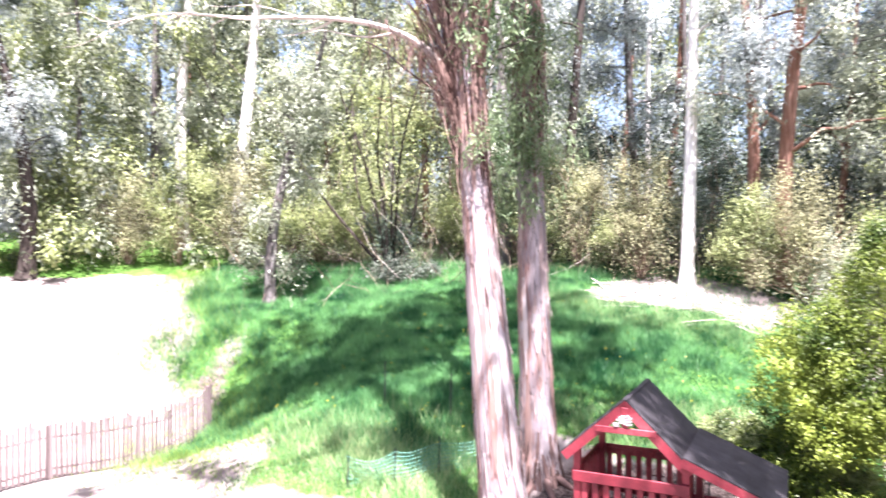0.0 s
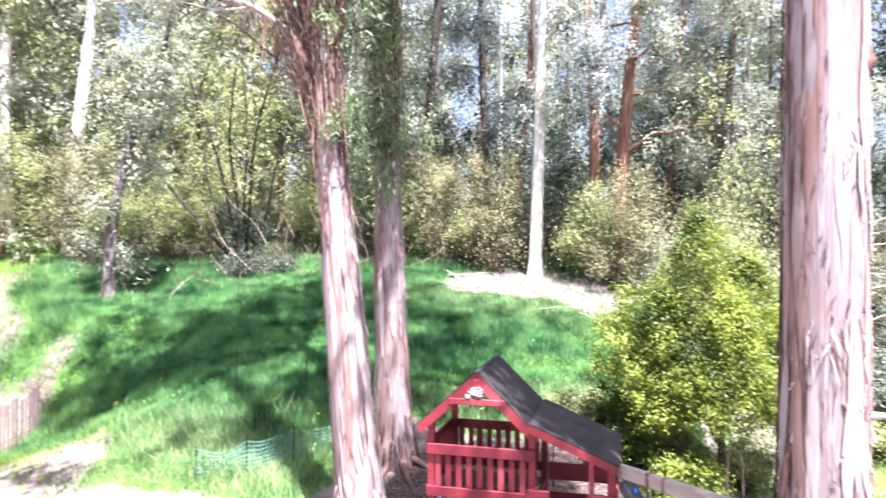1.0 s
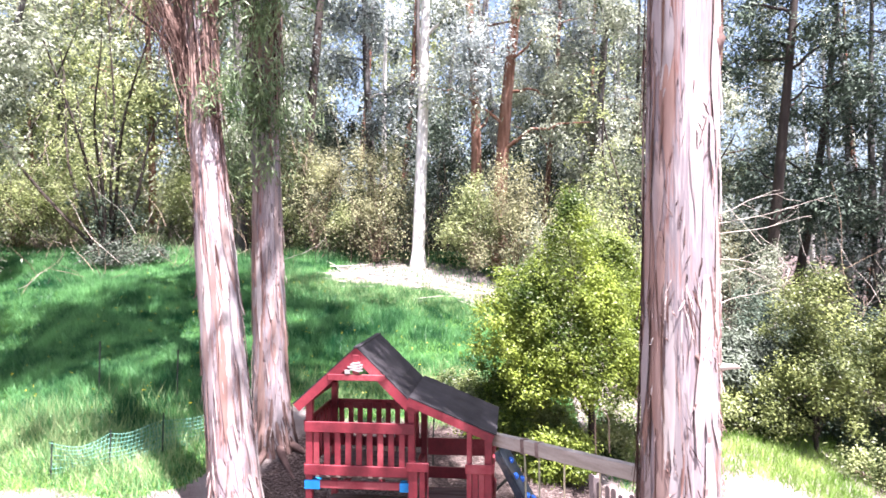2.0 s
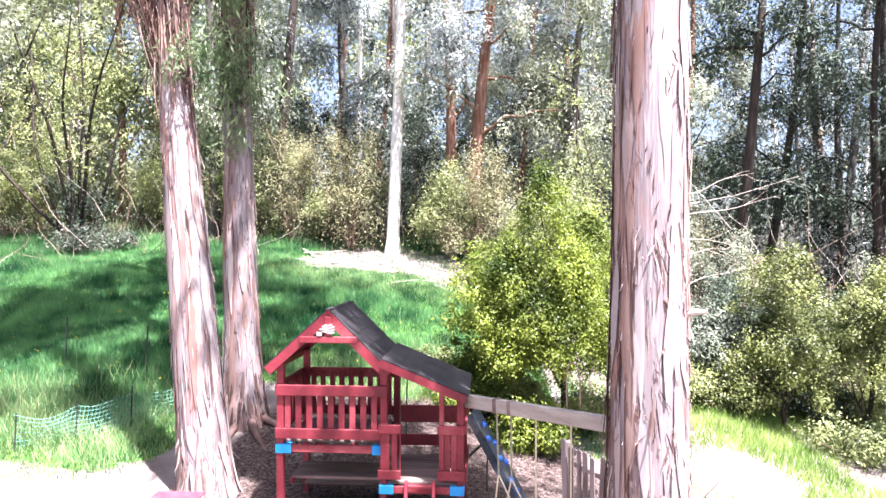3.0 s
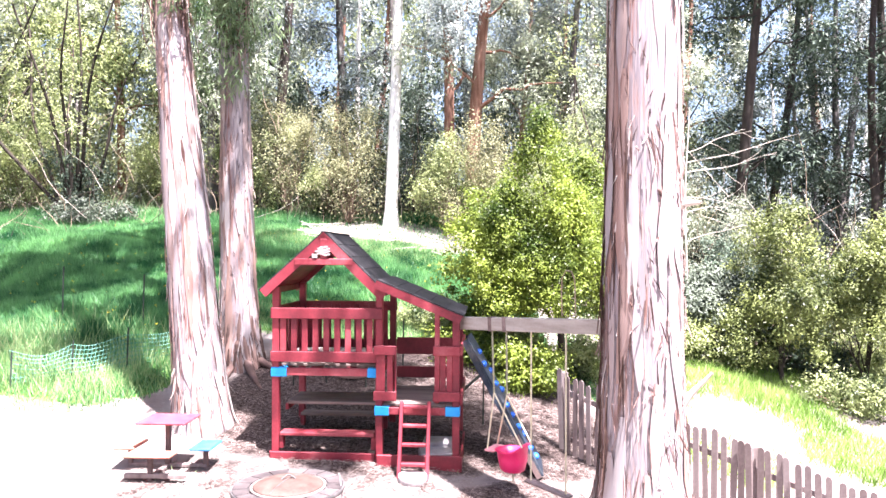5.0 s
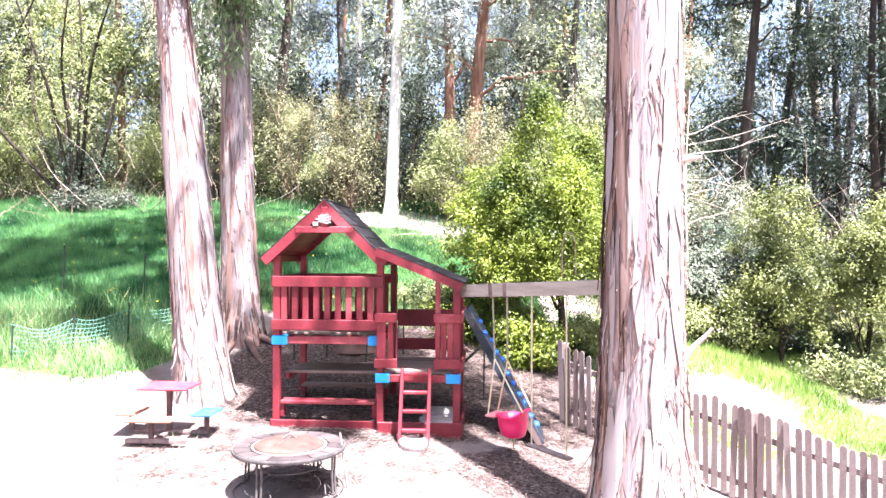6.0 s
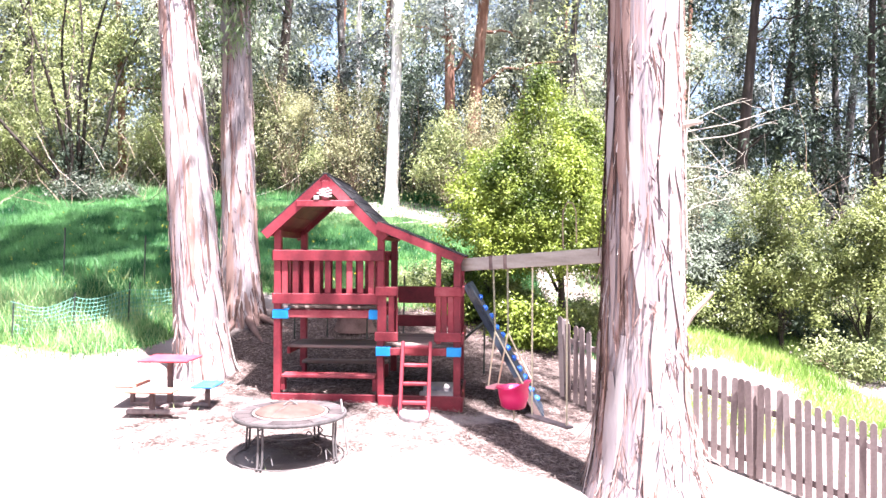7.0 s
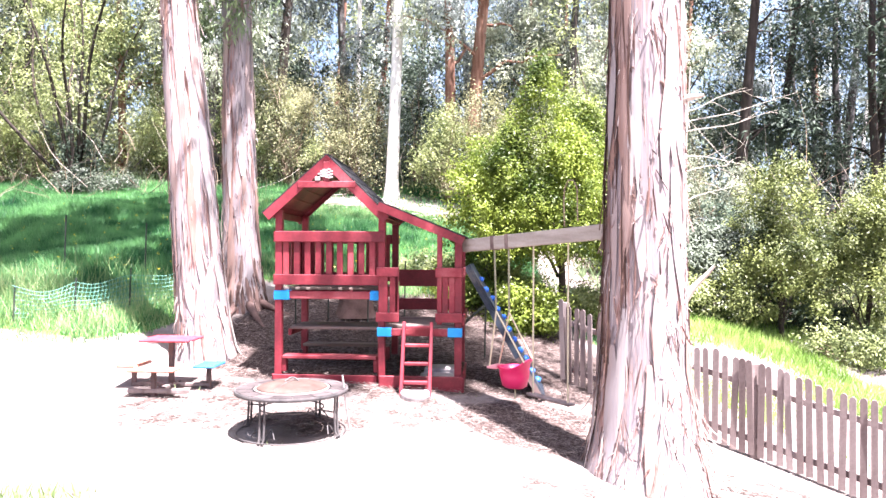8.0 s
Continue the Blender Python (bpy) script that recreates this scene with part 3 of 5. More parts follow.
for away, rise, z1, r, mt in ((0.5, 1.9, 6.1, 0.07, BARK_SHAGGY), (-0.35, 2.2, 6.3, 0.06, BARK_SHAGGY), (-1.4, 0.9, 6.0, 0.022, BARK_DARK), (0.9, 0.5, 6.5, 0.02, BARK_DARK)):
    P2, R2 = smooth_limb(at(z1), at(z1) + ASIDE * away + up * rise, r, r * 0.5, 12, q, 0.06)
    part("fork", mesh_np("fork", [tube_np(P2, R2, 9, 0.04, 5)], mt, True), mt, tree)
P = clumps_np(at(5.4) + q.normal(size=(9, 3)) * 0.14 + np.array([0.22, -0.2, 0]), 0.16, 70, q)
part("sprig", mesh_np("sprig", [leaves_np(P, 0.10, 0.022, 0.9, q, whole=True)], LEAF_HANG), LEAF_HANG, tree, "small sprig of green leaves", "stuff")

# the one behind it, with a curtain of leaves
tree, path, radii, q = yard_tree((-2.87, 10.25), (-3.75, 11.1, 24.0), [(0.5, 0.36), (0.9, 0.29), (2.0, 0.25), (4.5, 0.205), (8, 0.19), (24, 0.05)], 23,
    "tall pale eucalyptus trunk with leaves hanging about it",
    [dict(n=70, zlo=0.8, zhi=4.5, long=(0.2, 0.8), wide=(0.008, 0.03), off=(0.002, 0.008))], dict(CROWN, arc=(0.2, 4.2)))
at = axis_of(path)
foot = strips_np(path, radii, 80, 0.75, 1.4, q, bias=1.6, long=(0.15, 0.6), wide=(0.02, 0.07), off=(-0.004, 0.03), curl=0.05)
part("dark_bark", mesh_np("dark_bark", foot, CRACK), CRACK, tree, "dark rough bark about the foot", "stuff")
for ang, L in ((-1.0, 0.75), (-0.35, 0.6), (-2.4, 0.55), (-1.7, 0.5)):
    d = np.array([math.cos(ang), math.sin(ang), 0])
    T = np.linspace(0, 1, 8)[:, None]
    P = at(0.6) + d * (0.2 + L * T)
    P[:, 2] = lie(P[:, 0], P[:, 1]) + 0.14 * (1 - T[:, 0]) ** 1.5 - 0.01
    part("root", mesh_np("root", [tube_np(P, np.linspace(0.075, 0.02, 8), 8)], CRACK, True), CRACK, tree, "dark spreading root")
shag = strips_np(path, radii, 200, 6.2, 9.0, q, off=(0.01, 0.08), curl=0.2)
part("hanging_bark", mesh_np("hanging_bark", shag, BARK_SHAGGY), BARK_SHAGGY, tree, "brown ribbons of hanging bark", "stuff")
cs = np.array([at(z) + np.array([q.normal() * 0.3 - 0.05, -0.36 + q.normal() * 0.14, 0]) for z in q.uniform(4.7, 7.8, 85)])
P = clumps_np(cs, 0.2, 60, q, 1.8)
part("leaf_curtain", mesh_np("leaf_curtain", [leaves_np(P, 0.14, 0.024, 1.4, q, whole=True)], LEAF_HANG), LEAF_HANG, tree, "curtain of long hanging grey-green leaves", "stuff")

# the great trunk beside the swing beam
tree, path, radii, q = yard_tree((1.70, 5.58), (1.66, 5.3, 20.0), [(-0.45, 0.50), (-0.1, 0.405), (0.5, 0.345), (1.5, 0.315), (3.3, 0.285), (6, 0.27), (20, 0.07)], 37,
    "massive pink and cream eucalyptus trunk shedding long bark strips",
    [dict(n=55, zlo=1.5, zhi=6.5, long=(0.15, 1.2), wide=(0.005, 0.026), off=(0.001, 0.007), curl=0.03), dict(n=16, zlo=0.0, zhi=2.0, long=(0.2, 0.7), wide=(0.006, 0.03), curl=0.10),
     dict(n=420, zlo=-0.3, zhi=3.4, bias=1.2, long=(0.06, 0.34), wide=(0.004, 0.02), off=(-0.002, 0.008), curl=0.05),
     dict(n=30, zlo=-0.2, zhi=0.4, long=(0.12, 0.35), wide=(0.004, 0.016), off=(0.0, 0.012), curl=0.12),
     dict(n=45, zlo=-0.45, zhi=0.35, arc=(-0.9, 0.2), long=(0.2, 0.55), wide=(0.004, 0.014), off=(0.005, 0.07), curl=0.25)], dict(CROWN, spread=2.1, zlo=12.5, zhi=19, n_limb=10, per_limb=4), bend=0.03, sides=110, n=140)
at = axis_of(path)
# Unseen limbs added above the view, aimed to shade meadow, front trunk and yard.
crown(tree, at, q=q, **dict(CROWN, spread=7.0, zlo=13.5, zhi=18, n_limb=6, per_limb=7, arc=(1.75, 2.3)))
crown(tree, at, q=q, **dict(CROWN, spread=3.6, zlo=12.3, zhi=14.5, n_limb=2, per_limb=7, arc=(2.75, 3.3)))
crown(tree, at, q=q, **dict(CROWN, spread=3.4, zlo=11.5, zhi=15, n_limb=3, per_limb=7, arc=(-0.55, 0.0)))
slab = strips_np(path, radii, 60, 0.8, 6.5, q, arc=(3.0, 4.0), long=(0.4, 1.6), wide=(0.008, 0.026), off=(-0.004, 0.008), curl=0.05)
part("bark_slab", mesh_np("bark_slab", slab, BARK_SHAGGY), BARK_SHAGGY, tree, "red-brown slabs of loose bark", "stuff")
for zz, ang, rr in ((2.72, -1.35, 0.045), (5.2, -0.5, 0.085), (2.85, -2.2, 0.03), (1.2, -1.7, 0.025)):
    bm = bmesh.new()
    bmesh.ops.create_icosphere(bm, subdivisions=3, radius=rr)
    for v in bm.verts:
        v.co *= 1 + 0.5 * noise.noise(v.co * 1.8 / rr)
        v.co.z *= 1.4
    c = at(zz) + np.array([math.cos(ang), math.sin(ang), 0]) * (0.285 - rr * 0.45)
    bmesh.ops.translate(bm, vec=Vector(c), verts=bm.verts)
    part("knot", bm, CRACK, tree, "rough brown knot", smooth=True)
for zz, ang, tipv in ((0.98, -0.35, (0.21, -0.1, 0.33)), (2.62, -0.5, (0.12, -0.1, 0.03))):
    d = np.array([np.cos(ang), np.sin(ang), 0])
    P, R = smooth_limb(at(zz) + d * 0.27, at(zz) + d * 0.30 + np.array(tipv), 0.045, 0.012, 6, q, 0.01)
    part("branch_stub", mesh_np("branch_stub", [tube_np(P, R, 8)], TWIG, True), TWIG, tree, "pale broken branch stub")


def wood_tree(base, top, r0, seed, bark, leaf, label, spread=2.6, zlo=None, n_limb=14, per_limb=6, per=150, droop=0.9, size=(0.13, 0.05), bend=0.3, clump=0.42):
    """A woodland tree of the slope behind."""
    z0 = float(lie(base[0], base[1])) - 0.1
    top = (top[0], top[1], z0 + top[2])
    path = trunk_path((base[0], base[1], z0), top, bend, 30, seed)
    radii = np.linspace(r0, r0 * 0.25, 30)
    radii[0] *= 1.35
    q = np.random.default_rng(seed)
    tree = thing("woodland_tree", Matrix(), label, "tree", "trees of the wood")
    part("trunk", mesh_np("trunk", [tube_np(path, radii, 12, 0.06, seed)], bark, True), bark, tree)
    zl = z0 + (zlo if zlo is not None else 3.5)
    crown(tree, axis_of(path), spread, zl, top[2], n_limb, per_limb, per, leaf, bark, q, leaf=size, clump=clump, droop=droop, r0=r0 * 0.35)
    return tree


wood_tree((-1.30, 20.5), (-1.05, 20.6, 17), 0.2, 41, BARK_WHITE, LEAF_EUC, "slender tree with a smooth white trunk", zlo=6.5, bend=0.08)
wood_tree((-5.15, 22.6), (-5.0, 22.9, 16), 0.19, 42, BARK_DARK, LEAF_BLUE, "dark-trunked eucalyptus in the wood", zlo=4)
wood_tree((1.15, 20.6), (1.9, 20.4, 17), 0.22, 43, BARK_BROWN, LEAF_EUC, "red-brown stringy-barked eucalyptus in the wood", zlo=3.5)
wood_tree((0.4, 21.6), (0.3, 22, 16), 0.19, 44, BARK_BROWN, LEAF_BLUE, "red-brown stringy-barked eucalyptus in the wood", zlo=4)
wood_tree((-13.3, 17.6), (-12.0, 18.1, 9), 0.2, 45, BARK_GREY, LEAF_EUC, "small grey tree with mottled bark at the meadow edge", zlo=1.0, spread=1.5, n_limb=18, bend=0.25)
wood_tree((-22.0, 16.0), (-22.9, 15.7, 10), 0.32, 46, BARK_DARK, LEAF_BLUE, "dark forked tree beside the bare ground", zlo=1.5, spread=2.2)
wood_tree((-17.2, 20.9), (-17.3, 21.0, 17), 0.27, 47, BARK_WHITE, LEAF_EUC, "tall white-barked eucalyptus in the wood", zlo=8)
wood_tree((-20.0, 21.2), (-19.6, 21.6, 17), 0.25, 48, BARK_WHITE, LEAF_EUC, "tall white-barked eucalyptus in the wood", zlo=8)
# Trees on the right wear the darkest leaf, painting in the wood's shade.
spots = [(-8.6, 25.5, BARK_GREY, LEAF_EUC), (-11.8, 26.2, BARK_BROWN, LEAF_LIME), (-14.6, 24.5, BARK_GREY, LEAF_EUC), (-3.2, 25.0, BARK_GREY, LEAF_BLUE),
         (2.8, 24.0, BARK_BROWN, LEAF_BLUE), (4.4, 21.5, BARK_GREY, LEAF_EUC), (6.3, 23.2, BARK_BROWN, LEAF_EUC), (8.0, 18.2, BARK_DARK, LEAF_SHADED),
         (9.6, 20.5, BARK_DARK, LEAF_SHADED), (11.4, 17.0, BARK_DARK, LEAF_SHADED), (12.6, 20.0, BARK_DARK, LEAF_SHADED), (15.4, 18.4, BARK_DARK, LEAF_SHADED),
         (-23.0, 18.5, BARK_GREY, LEAF_LIME), (-24.0, 23.5, BARK_GREY, LEAF_EUC), (-27.0, 16.0, BARK_GREY, LEAF_EUC), (13.8, 23.5, BARK_GREY, LEAF_BLUE),
         (-7.0, 21.8, BARK_GREY, LEAF_EUC), (9.0, 25.5, BARK_BROWN, LEAF_EUC)]
for k, (x, y, bk, lf) in enumerate(spots):
    q = np.random.default_rng(100 + k)
    wood_tree((x, y), (x + q.normal() * 0.6, y + q.normal() * 0.5, q.uniform(14, 18)), q.uniform(0.10, 0.19), 100 + k, bk, lf,
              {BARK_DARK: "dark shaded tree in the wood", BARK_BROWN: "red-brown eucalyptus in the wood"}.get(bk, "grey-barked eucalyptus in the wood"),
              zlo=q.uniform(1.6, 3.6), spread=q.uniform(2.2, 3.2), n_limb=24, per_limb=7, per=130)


# ---- shrubs ----
def shrub(base, size, seed, leaf, label, n_stem=9, n_clump=60, per=60, leaf_size=(0.08, 0.04), bark=TWIG_DRY, name="shrub", lift=0.0, droop=0.3, clump=0.2, trunk=0.0, group="shrubs at the edge of the wood", peak=0.0):
    """A bush: stems fan out from the base into a lumpy crown."""
    q = np.random.default_rng(seed)
    z0 = float(lie(base[0], base[1])) - 0.04
    b = np.array([base[0], base[1], z0])
    sx, sy, sz = size
    ob = thing(name, Matrix(), label, "bush" if name == "shrub" else "tree", group)
    hub = b + np.array([0, 0, lift])
    stems = []
    if trunk:
        P, R = smooth_limb(b, hub + np.array([0, 0, sz * 0.6]), trunk, trunk * 0.35, 10, q, 0.05)
        part("trunk", mesh_np("trunk", [tube_np(P, R, 9)], bark, True), bark, ob)
    C = []
    lumps = unit(q.normal(size=(9, 3))) * q.uniform(0.45, 0.85, (9, 1))
    for k in range(n_clump):
        d = lumps[k % 9] + q.normal(size=3) * 0.3
        r = np.linalg.norm(d)
        d = d / max(r, 1.0) * min(1.0, 0.92 + 0.15 * q.normal())
        up = 0.5 + 0.5 * d[2]
        k2 = 1 + peak * (0.45 - up)
        C.append(hub + np.array([d[0] * sx * k2, d[1] * sy * k2, up * sz]))
    C = np.array(C)
    for k in range(n_stem):
        P, R = limb(hub + q.normal(size=3) * 0.04 * sx, C[q.integers(len(C))], 0.009 + 0.006 * sx, 0.003, 0.06, 7, q)
        stems.append(tube_np(P, R, 5))
    part("stem_tangle", mesh_np("stem_tangle", stems, bark, True), bark, ob, kind="stuff")
    part("crown", mesh_np("crown", [foliage_np(C, clump, per, q, leaf_size, droop, 1.0, True)], leaf), leaf, ob, kind="stuff")
    return ob


# the yellow-green tree behind the swing beam
def young_tree():
    """A slim trunk under several pointed masses of fine leaves."""
    q = np.random.default_rng(201)
    x, y = 1.98, 10.45
    z0 = float(lie(x, y)) - 0.04
    ob = thing("small_tree", Matrix(), "young yellow-green tree with a slim dark trunk", "tree", "young trees")
    P, R = smooth_limb((x, y, z0), (x - 0.3, y, 3.3), 0.075, 0.02, 14, q, 0.05)
    part("trunk", mesh_np("trunk", [tube_np(P, R, 10)], BARK_DARK, True), BARK_DARK, ob)
    C = []
    for dx, dy, lo, hi, r, n in ((-0.33, 0.0, 1.45, 4.4, 0.85, 300), (0.35, 0.2, 1.4, 3.75, 0.8, 210), (-0.85, -0.1, 1.25, 3.35, 0.6, 150), (0.85, -0.1, 1.4, 3.1, 0.55, 110), (0.0, -0.45, 1.4, 3.2, 0.65, 150)):
        P2, R2 = limb((x - 0.1, y, lo - 0.2), (x + dx, y + dy, hi - 0.4), 0.03, 0.006, 0.02, 8, q)
        part("limb", mesh_np("limb", [tube_np(P2, R2, 6)], BARK_DARK, True), BARK_DARK, ob)
        h = q.uniform(0, 1, n) ** 1.1
        a = q.uniform(0, 2 * np.pi, n)
        rr = r * np.minimum(1.0, 0.55 + 2.2 * h) * (1 - h ** 1.7) ** 0.8 * q.uniform(0.35, 1.1, n) ** 0.5 * (1 + 0.2 * np.sin(3 * a + 9 * h))
        C.append(np.stack([x + dx + rr * np.cos(a), y + dy + rr * np.sin(a), lo + (hi - lo) * h], -1))
    part("crown", mesh_np("crown", [foliage_np(np.concatenate(C), 0.14, 105, q, (0.042, 0.025), 0.3, 1.2)], LEAF_YELLOW), LEAF_YELLOW, ob, kind="stuff")


young_tree()
shrub((0.85, 11.1), (0.85, 0.7, 2.5), 202, LEAF_YELLOW, "green bush beside the young tree", n_clump=330, per=58, lift=0.3, leaf_size=(0.052, 0.032), clump=0.15, bark=BARK_DARK)
shrub((1.35, 10.0), (0.6, 0.5, 0.68), 203, LEAF_YELLOW, "low bright green bush behind the swings", n_clump=130, per=110, leaf_size=(0.045, 0.028), clump=0.14)
for k, (x, y, h, lf) in enumerate(((0.0, 12.0, 0.55, LEAF_LIME), (0.55, 11.7, 0.7, LEAF_YELLOW), (1.25, 11.3, 0.75, LEAF_LIME), (0.45, 10.75, 0.5, LEAF_YELLOW), (2.35, 11.0, 0.75, LEAF_LIME))):
    shrub((x, y), (0.6, 0.5, h), 230 + k, lf, "low leafy green bush round the young tree", n_clump=70, per=95, leaf_size=(0.05, 0.03), clump=0.17)
shrub((6.5, 12.75), (1.05, 1.0, 3.0), 204, LEAF_CREAM, "tall pale yellow-green bush on the bank", n_clump=120, per=300, leaf_size=(0.052, 0.03), clump=0.23, lift=0.4, trunk=0.05, bark=BARK_DARK, peak=0.6)
shrub((8.0, 12.6), (0.95, 0.9, 3.1), 205, LEAF_CREAM, "tall pale yellow-green bush on the bank", n_clump=110, per=300, leaf_size=(0.052, 0.03), clump=0.23, lift=0.5, trunk=0.05, bark=BARK_DARK, peak=0.5)
shrub((5.4, 13.6), (0.95, 0.9, 1.5), 206, LEAF_MID, "grey-green bush on the bank", n_clump=120, per=110, lift=0.2)
# The darkest bushes from here on carry the bank's shade in their leaf colour.
shrub((6.9, 13.9), (1.0, 1.0, 2.0), 207, LEAF_SHADED, "dark bush on the shaded bank", n_clump=110)
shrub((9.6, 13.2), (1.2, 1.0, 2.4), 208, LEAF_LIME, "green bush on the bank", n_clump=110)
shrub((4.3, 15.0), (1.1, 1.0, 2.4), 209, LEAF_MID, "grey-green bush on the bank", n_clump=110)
shrub((8.6, 15.8), (1.6, 1.2, 2.4), 210, LEAF_SHADED, "dark bush on the shaded bank", n_clump=130)
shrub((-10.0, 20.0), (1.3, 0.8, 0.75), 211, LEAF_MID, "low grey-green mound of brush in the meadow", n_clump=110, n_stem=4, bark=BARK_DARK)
shrub((-11.0, 21.0), (1.4, 1.0, 2.3), 212, LEAF_SHADED, "dark bush at the foot of slender stems", n_clump=90)
for k, (x, y, h, lf) in enumerate(((4.2, 12.9, 0.8, LEAF_LIME), (5.2, 12.9, 0.7, LEAF_CREAM), (7.2, 12.0, 0.6, LEAF_LIME), (8.9, 12.1, 0.9, LEAF_CREAM), (4.6, 13.9, 1.1, LEAF_SHADED), (5.9, 14.4, 1.2, LEAF_LIME), (7.3, 13.4, 0.9, LEAF_SHADED), (8.6, 13.6, 1.1, LEAF_LIME), (9.4, 12.6, 1.2, LEAF_SHADED),
                                  (6.4, 15.6, 2.2, LEAF_SHADED), (10.6, 13.6, 2.0, LEAF_SHADED), (5.2, 16.4, 2.4, LEAF_SHADED), (7.6, 17.2, 3.0, LEAF_EUC))):
    shrub((x, y), (0.85, 0.7, h), 260 + k, lf, "low dark bush on the shaded bank" if lf is LEAF_SHADED else "low green bush on the shaded bank", n_clump=60, per=110, leaf_size=(0.06, 0.03), clump=0.22)
edge = [(-12.8, 22.0, LEAF_LIME), (-9.0, 23.2, LEAF_LIME), (-7.2, 23.6, LEAF_DRY), (-15.4, 20.6, LEAF_LIME), (-6.0, 21.4, LEAF_LIME), (-4.6, 21.6, LEAF_DRY), (-3.2, 22.0, LEAF_LIME),
        (-2.6, 21.0, LEAF_DRY), (-0.6, 22.4, LEAF_SHADED), (0.4, 20.2, LEAF_LIME), (1.6, 19.6, LEAF_DRY), (2.6, 18.6, LEAF_EUC), (3.4, 17.2, LEAF_LIME), (5.8, 18.0, LEAF_EUC),
        (-18.4, 19.2, LEAF_LIME), (-20.2, 18.6, LEAF_DRY), (-23.0, 17.4, LEAF_LIME), (-25.0, 15.5, LEAF_EUC), (-16.5, 20.2, LEAF_DRY), (-14.2, 21.8, LEAF_LIME), (10.8, 15.2, LEAF_EUC),
        (12.8, 14.6, LEAF_LIME), (7.2, 20.4, LEAF_DRY), (-27.0, 12.5, LEAF_LIME)]
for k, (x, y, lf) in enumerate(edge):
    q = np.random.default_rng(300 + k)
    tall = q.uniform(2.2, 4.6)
    shrub((x, y), (q.uniform(1.0, 1.7), 1.1, tall), 300 + k, lf, {LEAF_DRY: "tangled dry brown bush at the wood's edge", LEAF_SHADED: "dark green bush at the wood's edge",
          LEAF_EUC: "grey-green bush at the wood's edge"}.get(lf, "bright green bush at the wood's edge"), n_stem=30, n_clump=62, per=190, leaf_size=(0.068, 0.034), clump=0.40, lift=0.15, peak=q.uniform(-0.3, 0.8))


def stem_cluster(base, seed, n, tall, label):
    """Slender stems that fan out of one root."""
    q = np.random.default_rng(seed)
    z0 = float(lie(*base)) - 0.05
    ob = thing("multi_stemmed_tree", Matrix(), label, "tree", "slender trees")
    cs = []
    for k in range(n):
        lean = np.array([q.normal() * 0.30, q.normal() * 0.2]) * tall
        P, R = smooth_limb((base[0] + q.normal() * 0.15, base[1] + q.normal() * 0.15, z0), (base[0] + lean[0], base[1] + lean[1], z0 + tall * q.uniform(0.7, 1.0)), 0.075, 0.018, 12, q, 0.18)
        part("stem", mesh_np("stem", [tube_np(P, R, 6)], BARK_DARK, True), BARK_DARK, ob)
        for _ in range(16):
            j = q.integers(4, 12)
            cs.append(P[j] + q.normal(size=3) * 0.55)
    part("crown", mesh_np("crown", [foliage_np(np.array(cs), 0.3, 46, q, (0.11, 0.042), 0.6)], LEAF_LIME), LEAF_LIME, ob, kind="stuff")


stem_cluster((-10.9, 20.9), 61, 9, 8.0, "cluster of slender leaning stems with thin foliage")
stem_cluster((-15.8, 22.2), 62, 7, 8.0, "cluster of slender leaning stems with thin foliage")
stem_cluster((4.8, 19.2), 63, 5, 7.0, "cluster of slender leaning stems with thin foliage")


def bare_sapling():
    """A thin dead stem with a few level branches."""
    q = np.random.default_rng(71)
    x, y = 5.02, 13.7
    ob = thing("dead_sapling", Matrix(), "bleached dead sapling with bare level branches", "tree")
    P, R = smooth_limb((x, y, float(lie(x, y)) - 0.1), (x + 0.1, y, 5.2), 0.035, 0.012, 12, q, 0.06)
    part("trunk", mesh_np("trunk", [tube_np(P, R, 7)], TWIG, True), TWIG, ob)
    for z, dx, dz in ((4.1, 2.1, 0.55), (4.3, 1.2, 0.4), (3.9, 1.6, 0.35), (2.5, 1.0, 0.35), (3.1, 0.8, 0.1), (3.4, 1.1, -0.2)):
        a = np.array([x + 0.05, y, z])
        P, R = smooth_limb(a, a + np.array([dx, -0.2 + 0.2 * q.normal(), dz]), 0.013, 0.003, 9, q, 0.06)
        bough = part("bough", mesh_np("bough", [tube_np(P, R, 6)], TWIG, True), TWIG, ob)
        for k in (3, 5, 7):
            P2, R2 = smooth_limb(P[k], P[k] + np.array([0.45, q.normal() * 0.15, q.normal() * 0.22]) * q.uniform(0.5, 1.1), 0.006, 0.002, 5, q, 0.03)
            part("twig", mesh_np("twig", [tube_np(P2, R2, 4)], TWIG, True), TWIG, bough)


bare_sapling()


